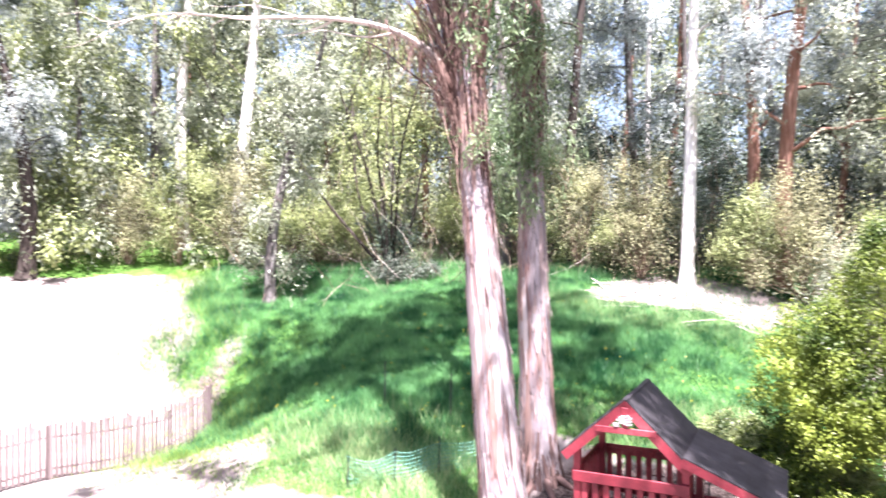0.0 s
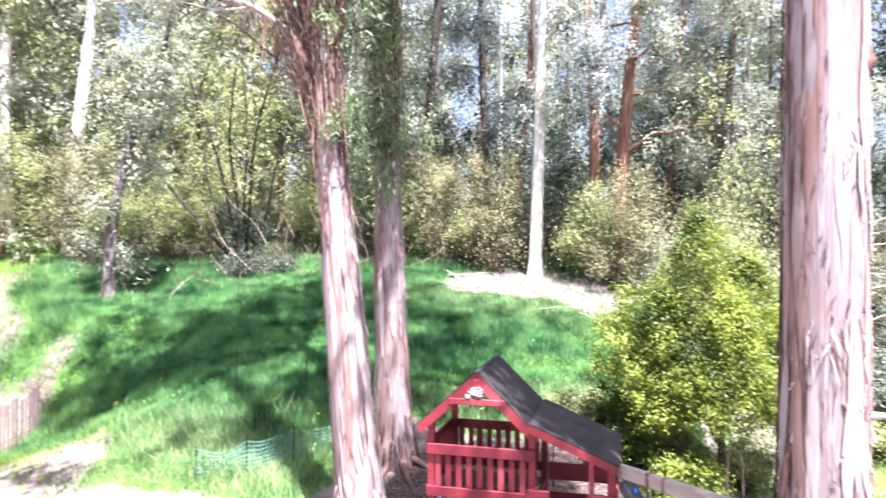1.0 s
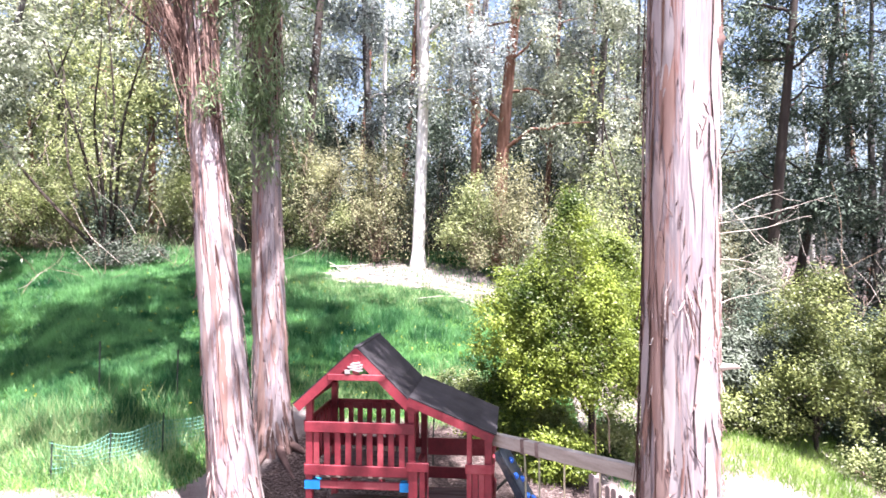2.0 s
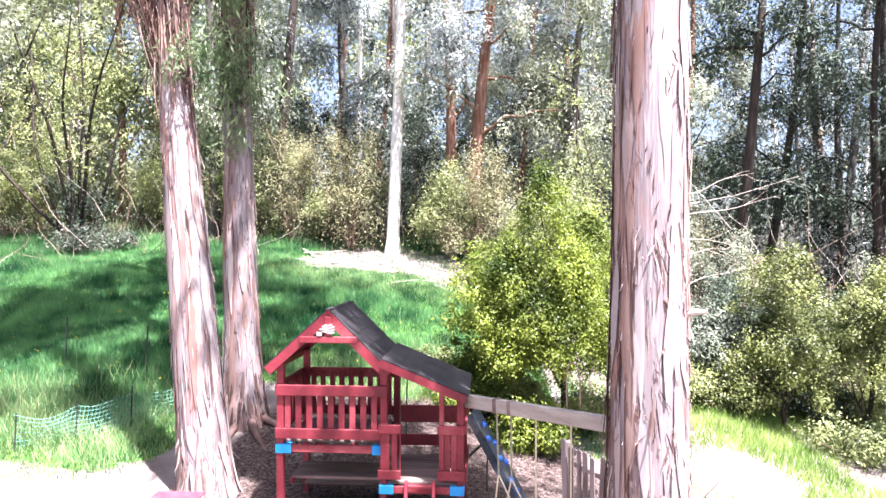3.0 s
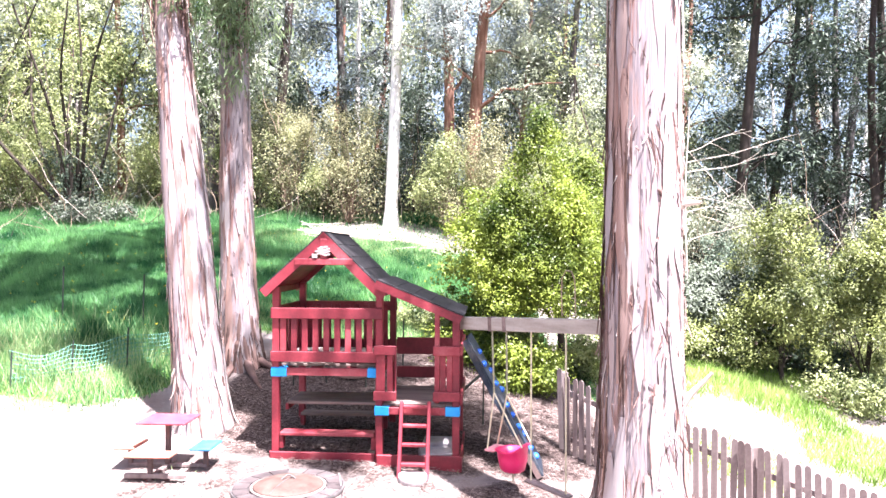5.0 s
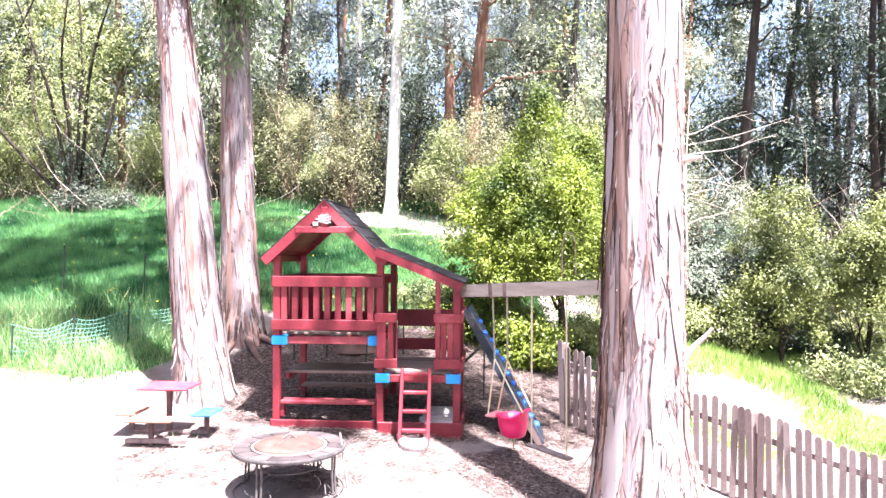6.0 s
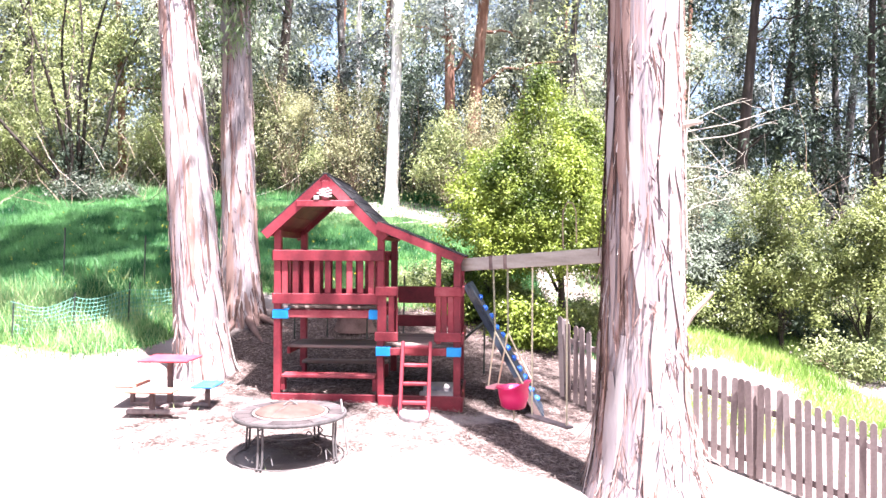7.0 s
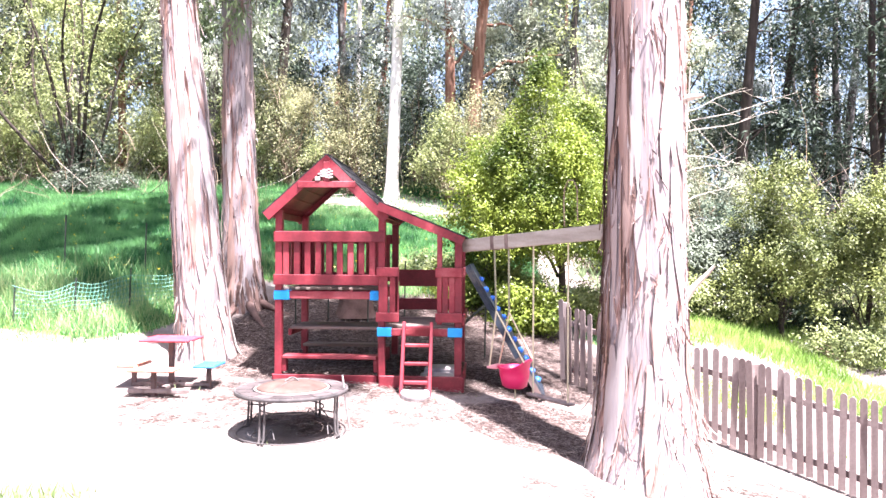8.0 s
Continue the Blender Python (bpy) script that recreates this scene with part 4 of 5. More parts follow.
def far_woods():
    """The mass of foliage behind the first trees."""
    q = np.random.default_rng(90)
    # The darkest leaf, towards the right, paints shade into the wood.
    for mat, lo, hi, n in ((LEAF_EUC, -78, -8, 2100), (LEAF_LIME, -78, -20, 900), (LEAF_BLUE, -22, 62, 1500), (LEAF_SHADED, 6, 66, 900), (LEAF_EUC, -8, 40, 600)):
        b = np.radians(q.uniform(lo, hi, n))
        r = q.uniform(26, 36, n)
        x, y = np.sin(b) * r, np.cos(b) * r
        h = 15.5 * q.uniform(0, 1, n) ** (0.9 if mat in (LEAF_EUC, LEAF_BLUE) else 1.8)
        keep = (b < 0.36) | (q.uniform(size=n) < 0.33)
        keep &= np.sin(b * 37) + np.sin(b * 83 + h) * 0.7 + h * 0.03 < 1.25
        C = np.stack([x, y, lie(x, y) + 0.2 + h], -1)[keep]
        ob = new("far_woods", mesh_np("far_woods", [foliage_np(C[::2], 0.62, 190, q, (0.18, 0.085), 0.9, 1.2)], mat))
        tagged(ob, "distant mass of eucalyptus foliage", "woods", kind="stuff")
    # Low dark foliage whose colour stands in for shade deep in the wood.
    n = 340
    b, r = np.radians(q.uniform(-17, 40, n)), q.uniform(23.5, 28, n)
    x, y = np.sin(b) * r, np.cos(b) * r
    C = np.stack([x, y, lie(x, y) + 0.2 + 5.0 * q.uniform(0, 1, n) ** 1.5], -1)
    ob = new("far_woods", mesh_np("far_woods", [foliage_np(C, 0.55, 120, q, (0.17, 0.08), 0.6)], LEAF_SHADED))
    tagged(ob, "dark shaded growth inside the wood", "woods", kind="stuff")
    for mat, lo, hi, n in ((LEAF_LIME, -80, -14, 900), (LEAF_LIME, -14, 14, 250), (LEAF_EUC, -80, -10, 750), (LEAF_BLUE, -14, 20, 260), (LEAF_SHADED, 14, 66, 400)):
        b = np.radians(q.uniform(lo, hi, n))
        r = q.uniform(37, 47, n)
        x, y = np.sin(b) * r, np.cos(b) * r
        C = np.stack([x, y, lie(x, y) + 0.5 + 17 * q.uniform(0, 1, n) ** 1.5], -1)
        C = C[np.sin(b * 29) + 0.8 * np.sin(b * 71) + C[:, 2] * 0.07 < 1.3]
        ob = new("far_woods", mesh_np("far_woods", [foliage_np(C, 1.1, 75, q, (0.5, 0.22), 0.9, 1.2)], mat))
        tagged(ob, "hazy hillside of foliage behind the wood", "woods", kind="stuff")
    # Unseen foliage added behind and beside the camera to cut the sky's fill light.
    n = 1100
    b = np.radians(q.uniform(66, 280, n))
    r = q.uniform(17, 25, n)
    x, y = np.sin(b) * r, np.cos(b) * r
    C = np.stack([x, y, lie(x, y) + 0.4 + 15 * q.uniform(0, 1, n)], -1)
    P = clumps_np(C, 1.0, 46, q, 1.2)
    tagged(new("far_woods", mesh_np("far_woods", [leaves_np(P, 0.5, 0.2, 0.9, q)], LEAF_MID)), "unseen ring of foliage round the yard, added to cut sky light", "woods", kind="stuff")
    tr = []
    for k in range(60):
        b, r = np.radians(q.uniform(-75, 60)), q.uniform(25, 36)
        x, y = np.sin(b) * r, np.cos(b) * r
        if y < 21:
            continue
        P = trunk_path((x, y, float(lie(x, y)) - 0.2), (x + q.normal() * 0.8, y, float(lie(x, y)) + q.uniform(10, 17)), 0.15, 10, 900 + k)
        tr.append(tube_np(P, np.linspace(q.uniform(0.08, 0.2), 0.04, 10), 7))
    for name, mat, sel in (("far_trunks", BARK_GREY, tr[::2]), ("far_trunks", BARK_BROWN, tr[1::4]), ("far_trunks", BARK_WHITE, tr[3::4])):
        tagged(new(name, mesh_np(name, sel, mat, True)), "distant slim trunks of the wood", "woods", kind="stuff")


far_woods()


def thicket():
    """Thin bare stems and twigs tangled through the wood's edge."""
    q = np.random.default_rng(95)
    for mat, n in ((TWIG, 90), (TWIG_DRY, 420), (BARK_DARK, 420)):
        ch = []
        for _ in range(n):
            b = np.radians(q.uniform(-52, 34))
            r = q.uniform(20.5, 26) - 5.5 * ramp01(0.1, 0.5, b)
            x, y = np.sin(b) * r, np.cos(b) * r
            if (x > 3 and y < 14) or (x < -14 and y < 20.5) or float(littered(x, y)) > 1:
                continue
            L = q.uniform(0.6, 3.0)
            z = float(lie(x, y)) + (q.uniform(0, 3.0) if q.uniform() < 0.5 else -0.05)
            P, R = smooth_limb((x, y, z), (x + q.normal() * 0.4 * L, y + q.normal() * 0.3 * L, z + L * q.uniform(0.3, 1.0)), q.uniform(0.004, 0.011), 0.003, 7, q, 0.05 * L)
            ch.append(tube_np(P, R, 4))
        tagged(new("thicket", mesh_np("thicket", ch, mat, True)), "tangle of thin bare stems at the wood's edge", "thicket", kind="stuff")


thicket()


# ---- grass and litter ----
def scatter(n, lo, hi, weight, q):
    x, y = q.uniform(lo[0], hi[0], n), q.uniform(lo[1], hi[1], n)
    k = q.uniform(size=n) < weight(x, y)
    return x[k], y[k]


def grass(name, label, n, lo, hi, weight, tall, wide, mat, seed):
    q = np.random.default_rng(seed)
    x, y = scatter(n, lo, hi, weight, q)
    m = len(x)
    z = lie(x, y) - 0.01
    a = q.uniform(0, 2 * np.pi, m)
    patch = 0.75 + 0.25 * np.sin(1.1 * x + 2.0 * np.sin(0.7 * y)) + 0.15 * np.sin(3.1 * y + 1.7 * x)
    near = 8.65 + 2.2 * ramp01(-3.9, -2.9, x) - 0.1 * np.clip(-x - 4, 0, 6)
    h = tall * q.uniform(0.45, 1.3, m) * patch * np.where((x < 2) & (y > 8), 0.4 + 0.6 * ramp01(0.2, 2.2, y - near), 1.0)
    b = np.stack([x, y, z], -1)
    s = np.stack([np.cos(a), np.sin(a), 0 * a], -1) * (wide * q.uniform(0.6, 1.4, m))[:, None]
    k = q.normal(size=(m, 2)) * 0.38
    tip = b + np.stack([k[:, 0] * h, k[:, 1] * h, h], -1)
    V = np.stack([b - s / 2, b + s / 2, tip], 1).reshape(-1, 3)
    F = np.arange(3 * m).reshape(m, 3)
    tagged(new(name, mesh_np(name, [(V, F)], mat)), label, "grass", kind="stuff")


grass("meadow_grass", "lush green meadow grass on the slope", 620000, (-17, 8), (2.5, 22.5), grassy, 0.25, 0.014, GRASS, 401)
grass("tall_grass", "pale seeding grass along the meadow's edge", 60000, (-9, 8), (1, 13),
      lambda x, y: grassy(x, y) * ramp01(3.2, 0.3, y - 8.6 - 2.0 * ramp01(-3.9, -2.9, x)) * 0.8, 0.42, 0.014, GRASS_PALE, 402)
def fringe(x, y):
    """Along the near side of the dry strip below the wood."""
    u, v = (x + 1.3) * 0.94 - (y - 18.5) * 0.335, (x + 1.3) * 0.335 + (y - 18.5) * 0.94
    return np.exp(-(u / 3.6) ** 4 - ((v + 1.1 + 0.3 * wavy(x, y)) / 0.75) ** 2)


grass("fringe_grass", "sun-bleached grass fringing the dry ground", 60000, (-6, 15.5), (3, 20.5), fringe, 0.24, 0.015, GRASS_PALE, 409)
grass("bank_grass", "sunlit yellow-green grass on the bank beyond the fence", 130000, (2, 6), (13, 15), lambda x, y: grassy(x, y) * 0.8, 0.19, 0.016, GRASS_BANK, 403)
grass("dry_grass", "thin dry grass between bare earth and meadow", 70000, (-18, 8), (-4, 20),
      lambda x, y: np.where(x < -3.8, ramp01(-5.5, 0.6, x + 1.105 * y - 2.9 + 0.9 * wavy(x, y)) * ramp01(2.6, 0.8, x + 1.105 * y - 2.9) * ramp01(7.8, 9.0, y), 0) * 0.8, 0.26, 0.016, GRASS_BANK, 406)
grass("yard_weeds", "sparse weeds in bare earth", 2500, (-7, 3.6), (1, 8), lambda x, y: ramp01(0.75, 0.95, np.sin(2.1 * x + 1) * np.sin(1.7 * y + 2)) * 0.7, 0.08, 0.012, GRASS_PALE, 404)
grass("undergrowth", "dark green undergrowth on the floor of the wood", 7000, (3.0, 12.8), (13, 21), lambda x, y: ramp01(12.6, 13.6, y - 0.12 * (x - 5)) * (0.4 + 0.6 * (wavy(x, y) > -0.2)), 0.45, 0.04, LEAF_HANG, 407)
grass("undergrowth", "dark green undergrowth on the floor of the wood", 7000, (-20, 20.8), (3, 25), lambda x, y: 0.4 + 0.6 * (wavy(x, y) > -0.2), 0.45, 0.04, LEAF_HANG, 408)
grass("corner_weeds", "tuft of green weeds in bare earth", 500, (-2.8, 3.7), (-2.2, 4.5), lambda x, y: 0.5 + 0 * x, 0.22, 0.02, GRASS_PALE, 405)


def litter():
    q = np.random.default_rng(410)
    x, y = scatter(240000, (-4, 4.6), (5, 11.8), lambda x, y: np.maximum(littered(x, y), 0.012) * (1 - grassy(x, y)), q)
    n = len(x)
    a = q.uniform(0, 2 * np.pi, n)
    L, W = 0.018 + 0.2 * q.uniform(0, 1, n) ** 4, q.uniform(0.0018, 0.006, n)
    c = np.stack([x, y, lie(x, y) + q.uniform(0.004, 0.03, n)], -1)
    d = np.stack([np.cos(a), np.sin(a), q.normal(size=n) * 0.12], -1) * (L / 2)[:, None]
    s = np.stack([-np.sin(a), np.cos(a), q.normal(size=n) * 0.5], -1) * (W / 2)[:, None]
    V = np.stack([c - d - s, c - d * 0.9 + s, c + d], 1).reshape(-1, 3)
    tagged(new("bark_litter", mesh_np("bark_litter", [(V, np.arange(3 * n).reshape(n, 3))], LITTER)), "fallen bark strips and leaf litter on earth", "litter", kind="stuff")


litter()


# ---- playset ----
def playset():
    ps = thing("wooden_playset", pose(-1.80, 7.62, 0, 0, 0, -4.5), "red-stained wooden playset with two black roofs and blue-taped corners", "playset")
    W, D = 1.236, 1.18
    t = 0.078

    def post(u, v, z0, z1, w=t):
        board("post", (u, v, z0), (u + w, v + w, z1), RED, ps)

    # tall tower
    for u in (0, W - t):
        for v in (0, D - t):
            post(u, v, -0.14, 1.87 if u == 0 else 1.79)
    def railing(v0, face, slats=True):
        a, b = (v0 - 0.028, v0) if face < 0 else (v0, v0 + 0.028)
        board("top_rail", (-0.004, a, 1.52), (W + 0.004, b, 1.64), RED, ps)
        board("bottom_rail", (-0.004, a, 1.045), (W + 0.004, b, 1.16), RED, ps)
        c, d = (b, b + 0.022) if face < 0 else (a - 0.022, a)
        if face < 0:
            c, d = v0 + 0.003, v0 + 0.022
        for k in range(9):
            u = 0.09 + k * 0.121
            board("slat", (u, c, 1.07), (u + 0.066, d, 1.60), RED, ps, bevel=0.004)
    railing(-0.002, -1)
    railing(D + 0.002, 1)
    for u0, u1 in ((-0.03, -0.003),):
        board("side_rail", (u0, 0.03, 1.52), (u1, D - 0.03, 1.64), RED, ps)
        board("side_rail", (u0, 0.03, 1.045), (u1, D - 0.03, 1.16), RED, ps)
        for k in range(8):
            v = 0.1 + k * 0.13
            board("slat", (u1, v, 1.07), (u1 + 0.02, v + 0.066, 1.60), RED, ps, bevel=0.004)
    for k in range(9):
        v = 0.085 + k * 0.112
        board("deck_board", (0.082, v, 0.985), (W - 0.082, v + 0.105, 1.012), DECKWOOD, ps, bevel=0.004)
    board("deck_beam", (t, 0.004, 0.89), (W - t, 0.042, 0.975), RED, ps)
    board("deck_beam", (t, D - 0.042, 0.89), (W - t, D - 0.004, 0.975), RED, ps)
    for u in (0.02, W - 0.06):
        board("deck_joist", (u, t, 0.89), (u + 0.04, D - t, 0.98), RED, ps)
    for k in (0.42, 0.82):
        board("deck_joist", (k, 0.045, 0.90), (k + 0.04, D - 0.045, 0.98), RED, ps)
    for u in (-0.006, W - 0.165):
        b = board("tape_wrap", (u, -0.008, 0.878), (u + 0.171, 0.088, 0.982), BLUE_TAPE, ps, "bright blue tape wrap", bevel=0.004)
        for k in range(3):
            board("tape_fold", (u - 0.003, -0.011, 0.885 + k * 0.03), (u + 0.174 - 0.02 * k, -0.0075, 0.905 + k * 0.03), BLUE_TAPE, b, bevel=0)
    # table and benches under the deck
    board("table_top", (0.11, 0.22, 0.53), (W - 0.09, 0.78, 0.562), DECKWOOD, ps, "weathered dark table top")
    board("table_support", (t, 0.26, 0.455), (t + 0.04, 0.74, 0.53), RED, ps)
    board("table_support", (W - t - 0.04, 0.26, 0.455), (W - t, 0.74, 0.53), RED, ps)
    board("bench", (0.09, 0.0, 0.225), (W - 0.09, 0.17, 0.262), RED, ps, "worn red bench board")
    board("bench", (0.09, 0.86, 0.25), (W - 0.09, 1.03, 0.285), DECKWOOD, ps, "weathered bench board")
    for u in (t, W - t - 0.05):
        board("bench_support", (u, 0.02, 0.08), (u + 0.05, 0.1, 0.222), RED, ps)
        board("bench_support", (u, 0.9, 0.08), (u + 0.05, 0.98, 0.247), RED, ps)
    board("ground_beam", (-0.01, -0.03, -0.13), (W - 0.08, 0.0, 0.055), RED, ps, "faded red ground beam")
    board("ground_beam", (-0.028, 0.0, -0.13), (-0.001, D, 0.055), RED, ps)
    board("ground_beam", (0.0, D, -0.05), (W, D + 0.03, 0.1), RED, ps)
    # gable roof
    apex, eaveL, eaveR = Vector((0.592, 0, 2.475)), Vector((-0.115, 0, 1.835)), Vector((1.285, 0, 1.80))
    v0, v1 = -0.07, 1.22
    for e, side in ((eaveL, -1), (eaveR, 1)):
        d = (e - apex).normalized()
        n = Vector((-d.z, 0, d.x)) * (-1 if side < 0 else 1)
        if n.z < 0:
            n = -n
        L = (e - apex).length
        # boards under the roof covering
        for k in range(6):
            a = apex + d * (L * k / 6 + 0.003) - n * 0.02
            b = apex + d * (L * (k + 1) / 6 - 0.003) - n * 0.02
            bm = bmesh.new()
            vs = [bm.verts.new(p + Vector((0, y, 0)) + n * o) for y in (v0 + 0.02, v1) for o in (-0.02, 0.0) for p in (a, b)]
            bmesh.ops.convex_hull(bm, input=vs)
            part("roof_board", bm, RED, ps)
        # roofing in overlapping courses
        for k in range(5):
            a = apex + d * (L * k / 5) + n * 0.004
            b = apex + d * (L * (k + 1) / 5 + 0.012) + n * 0.010
            bm = bmesh.new()
            vs = [bm.verts.new(p + Vector((0, y, 0)) + n * o) for y in (v0 - 0.012, v1 + 0.012) for o in (-0.004, 0.008) for p in (a, b)]
            bmesh.ops.convex_hull(bm, input=vs)
            part("roofing_course", bm, ROOFING, ps, "black roofing")
        for v in (v0, v1 - 0.03):
            bm = bmesh.new()
            vs = [bm.verts.new(p + Vector((0, y, 0)) - n * o) for y in (v - 0.014, v + 0.018) for o in (-0.001, 0.098) for p in (apex + d * 0.0, e)]
            bmesh.ops.convex_hull(bm, input=vs)
            part("fascia_board", bm, RED, ps)
        a, b = apex + d * (L - 0.06) - n * 0.06, 0
        board("eave_rail", (a.x - 0.02, v0 + 0.03, a.z - 0.04), (a.x + 0.02, v1 - 0.03, a.z + 0.03), RED, ps)
    board("ridge_cap", (apex.x - 0.03, v0 - 0.015, apex.z - 0.006), (apex.x + 0.03, v1 + 0.015, apex.z + 0.012), ROOFING, ps, "black ridge cap", bevel=0.005)
    board("tie_beam", (0.275, v0 - 0.03, 2.115), (0.915, v0 - 0.012, 2.185), RED, ps)
    board("king_post", (0.555, v0 - 0.024, 2.186), (0.632, v0 - 0.006, 2.40), RED, ps)
    # carved ornament with pale wavy bands
    bm = bmesh.new()
    for k, (first, n) in enumerate(((1, 5), (0, 6), (1, 5), (2, 3))):
        for j in range(first, first + n):
            u, z = 0.505 + j * 0.027, 2.225 + k * 0.027 + 0.009 * math.sin(j * 1.2 + 0.5 * k)
            box(bm, (u, v0 - 0.041, z), (u + 0.0285, v0 - 0.025, z + 0.017), 0)
    orn = part("flag_ornament", bm, PALE, ps, "small white wavy flag ornament")
    bm = bmesh.new()
    box(bm, (0.47, v0 - 0.038, 2.19), (0.53, v0 - 0.026, 2.235), 0.004)
    part("ornament_base", bm, PALE, orn)
    # lower tower with the ladder
    U0, U1, V0, V1 = 1.175, 2.085, -0.13, 1.08
    post(U0 + 0.005, V0 + 0.03, -0.14, 1.24, 0.07)
    post(U1 - t, V0 + 0.03, -0.16, 1.60)
    post(U1 - t, V1 - t, -0.16, 1.58)
    post(1.815, V0 + 0.035, 0.63, 1.68, 0.055)
    for u0, u1, sl in ((U0 - 0.02, 1.405, (1.215, 1.30)), (1.80, U1 + 0.006, (1.875, 1.945))):
        board("top_rail", (u0, V0, 1.145), (u1, V0 + 0.028, 1.245), RED, ps)
        board("bottom_rail", (u0, V0, 0.655), (u1, V0 + 0.028, 0.755), RED, ps)
        for u in sl:
            board("slat", (u, V0 + 0.031, 0.67), (u + 0.062, V0 + 0.05, 1.2), RED, ps, bevel=0.004)
    board("slat", (1.385, V0 + 0.031, 0.67), (1.40, V0 + 0.05, 1.2), RED, ps, bevel=0.004)
    board("back_rail", (W + 0.02, V1 - 0.02, 0.99), (U1, V1 + 0.008, 1.2), RED, ps)
    board("back_rail", (W + 0.02, V1 - 0.02, 0.70), (U1, V1 + 0.008, 0.84), RED, ps)
    board("side_rail", (U1 + 0.002, V0 + 0.03, 1.145), (U1 + 0.028, V1, 1.245), RED, ps)
    board("side_rail", (U1 + 0.002, V0 + 0.03, 0.62), (U1 + 0.028, V1, 0.72), RED, ps)
    for k in range(8):
        v = V0 + 0.06 + k * 0.13
        board("deck_board", (U0 + 0.08, v, 0.59), (U1 - 0.08, v + 0.124, 0.618), DECKWOOD, ps, bevel=0.004)
    board("deck_beam", (U0 + 0.02, V0 + 0.006, 0.505), (U1 - 0.01, V0 + 0.03, 0.585), RED, ps)
    board("deck_beam", (U0 + 0.02, V1 - 0.04, 0.505), (U1 - 0.01, V1 - 0.01, 0.585), RED, ps)
    for u in (U0 - 0.006, U1 - 0.15):
        board("tape_wrap", (u, V0 - 0.004, 0.498), (u + 0.156, V0 + 0.112, 0.594), BLUE_TAPE, ps, "bright blue tape wrap", bevel=0.004)
    board("ground_beam", (U0 + 0.02, V0 - 0.012, -0.16), (U1 + 0.012, V0 + 0.022, 0.075), RED, ps, "faded red ground beam")
    board("ground_beam", (U1 + 0.001, V0, -0.18), (U1 + 0.028, V1, 0.06), RED, ps)
    # lean-to roof
    a, b = Vector((1.19, 0, 1.955)), Vector((2.12, 0, 1.575))
    d = (b - a).normalized()
    n = Vector((-d.z, 0, d.x))
    n = n if n.z > 0 else -n
    L = (b - a).length
    w0, w1 = -0.14, 1.16
    for k in range(6):
        p, r = a + d * (L * k / 6 + 0.003), a + d * (L * (k + 1) / 6 - 0.003)
        bm = bmesh.new()
        bmesh.ops.convex_hull(bm, input=[bm.verts.new(x + Vector((0, y, 0)) + n * o) for y in (w0 + 0.02, w1) for o in (-0.03, -0.008) for x in (p, r)])
        part("roof_board", bm, RED, ps)
    for k in range(5):
        p, r = a + d * (L * k / 5) + n * 0.002, a + d * (L * (k + 1) / 5 + 0.014) + n * 0.008
        bm = bmesh.new()
        bmesh.ops.convex_hull(bm, input=[bm.verts.new(x + Vector((0, y, 0)) + n * o) for y in (w0 - 0.012, w1 + 0.012) for o in (-0.004, 0.008) for x in (p, r)])
        part("roofing_course", bm, ROOFING, ps, "black roofing")
    for v in (w0, w1 - 0.03):
        bm = bmesh.new()
        bmesh.ops.convex_hull(bm, input=[bm.verts.new(x + Vector((0, y, 0)) + n * o) for y in (v - 0.014, v + 0.016) for o in (-0.09, -0.003) for x in (a, b)])
        part("fascia_board", bm, RED, ps)
    # ladder
    top_z, foot_z = 0.66, -0.13
    for u in (1.47, 1.765):
        beam("ladder_rail", (u, V0 - 0.30, foot_z), (u, V0 - 0.022, top_z), 0.036, 0.06, RED, ps, up=(0, 1, 0))
    for k in range(4):
        z = 0.035 + 0.185 * k
        v = V0 - 0.30 + (z - foot_z) / (top_z - foot_z) * 0.278
        board("ladder_rung", (1.489, v - 0.03, z), (1.746, v + 0.03, z + 0.034), RED, ps)


playset()


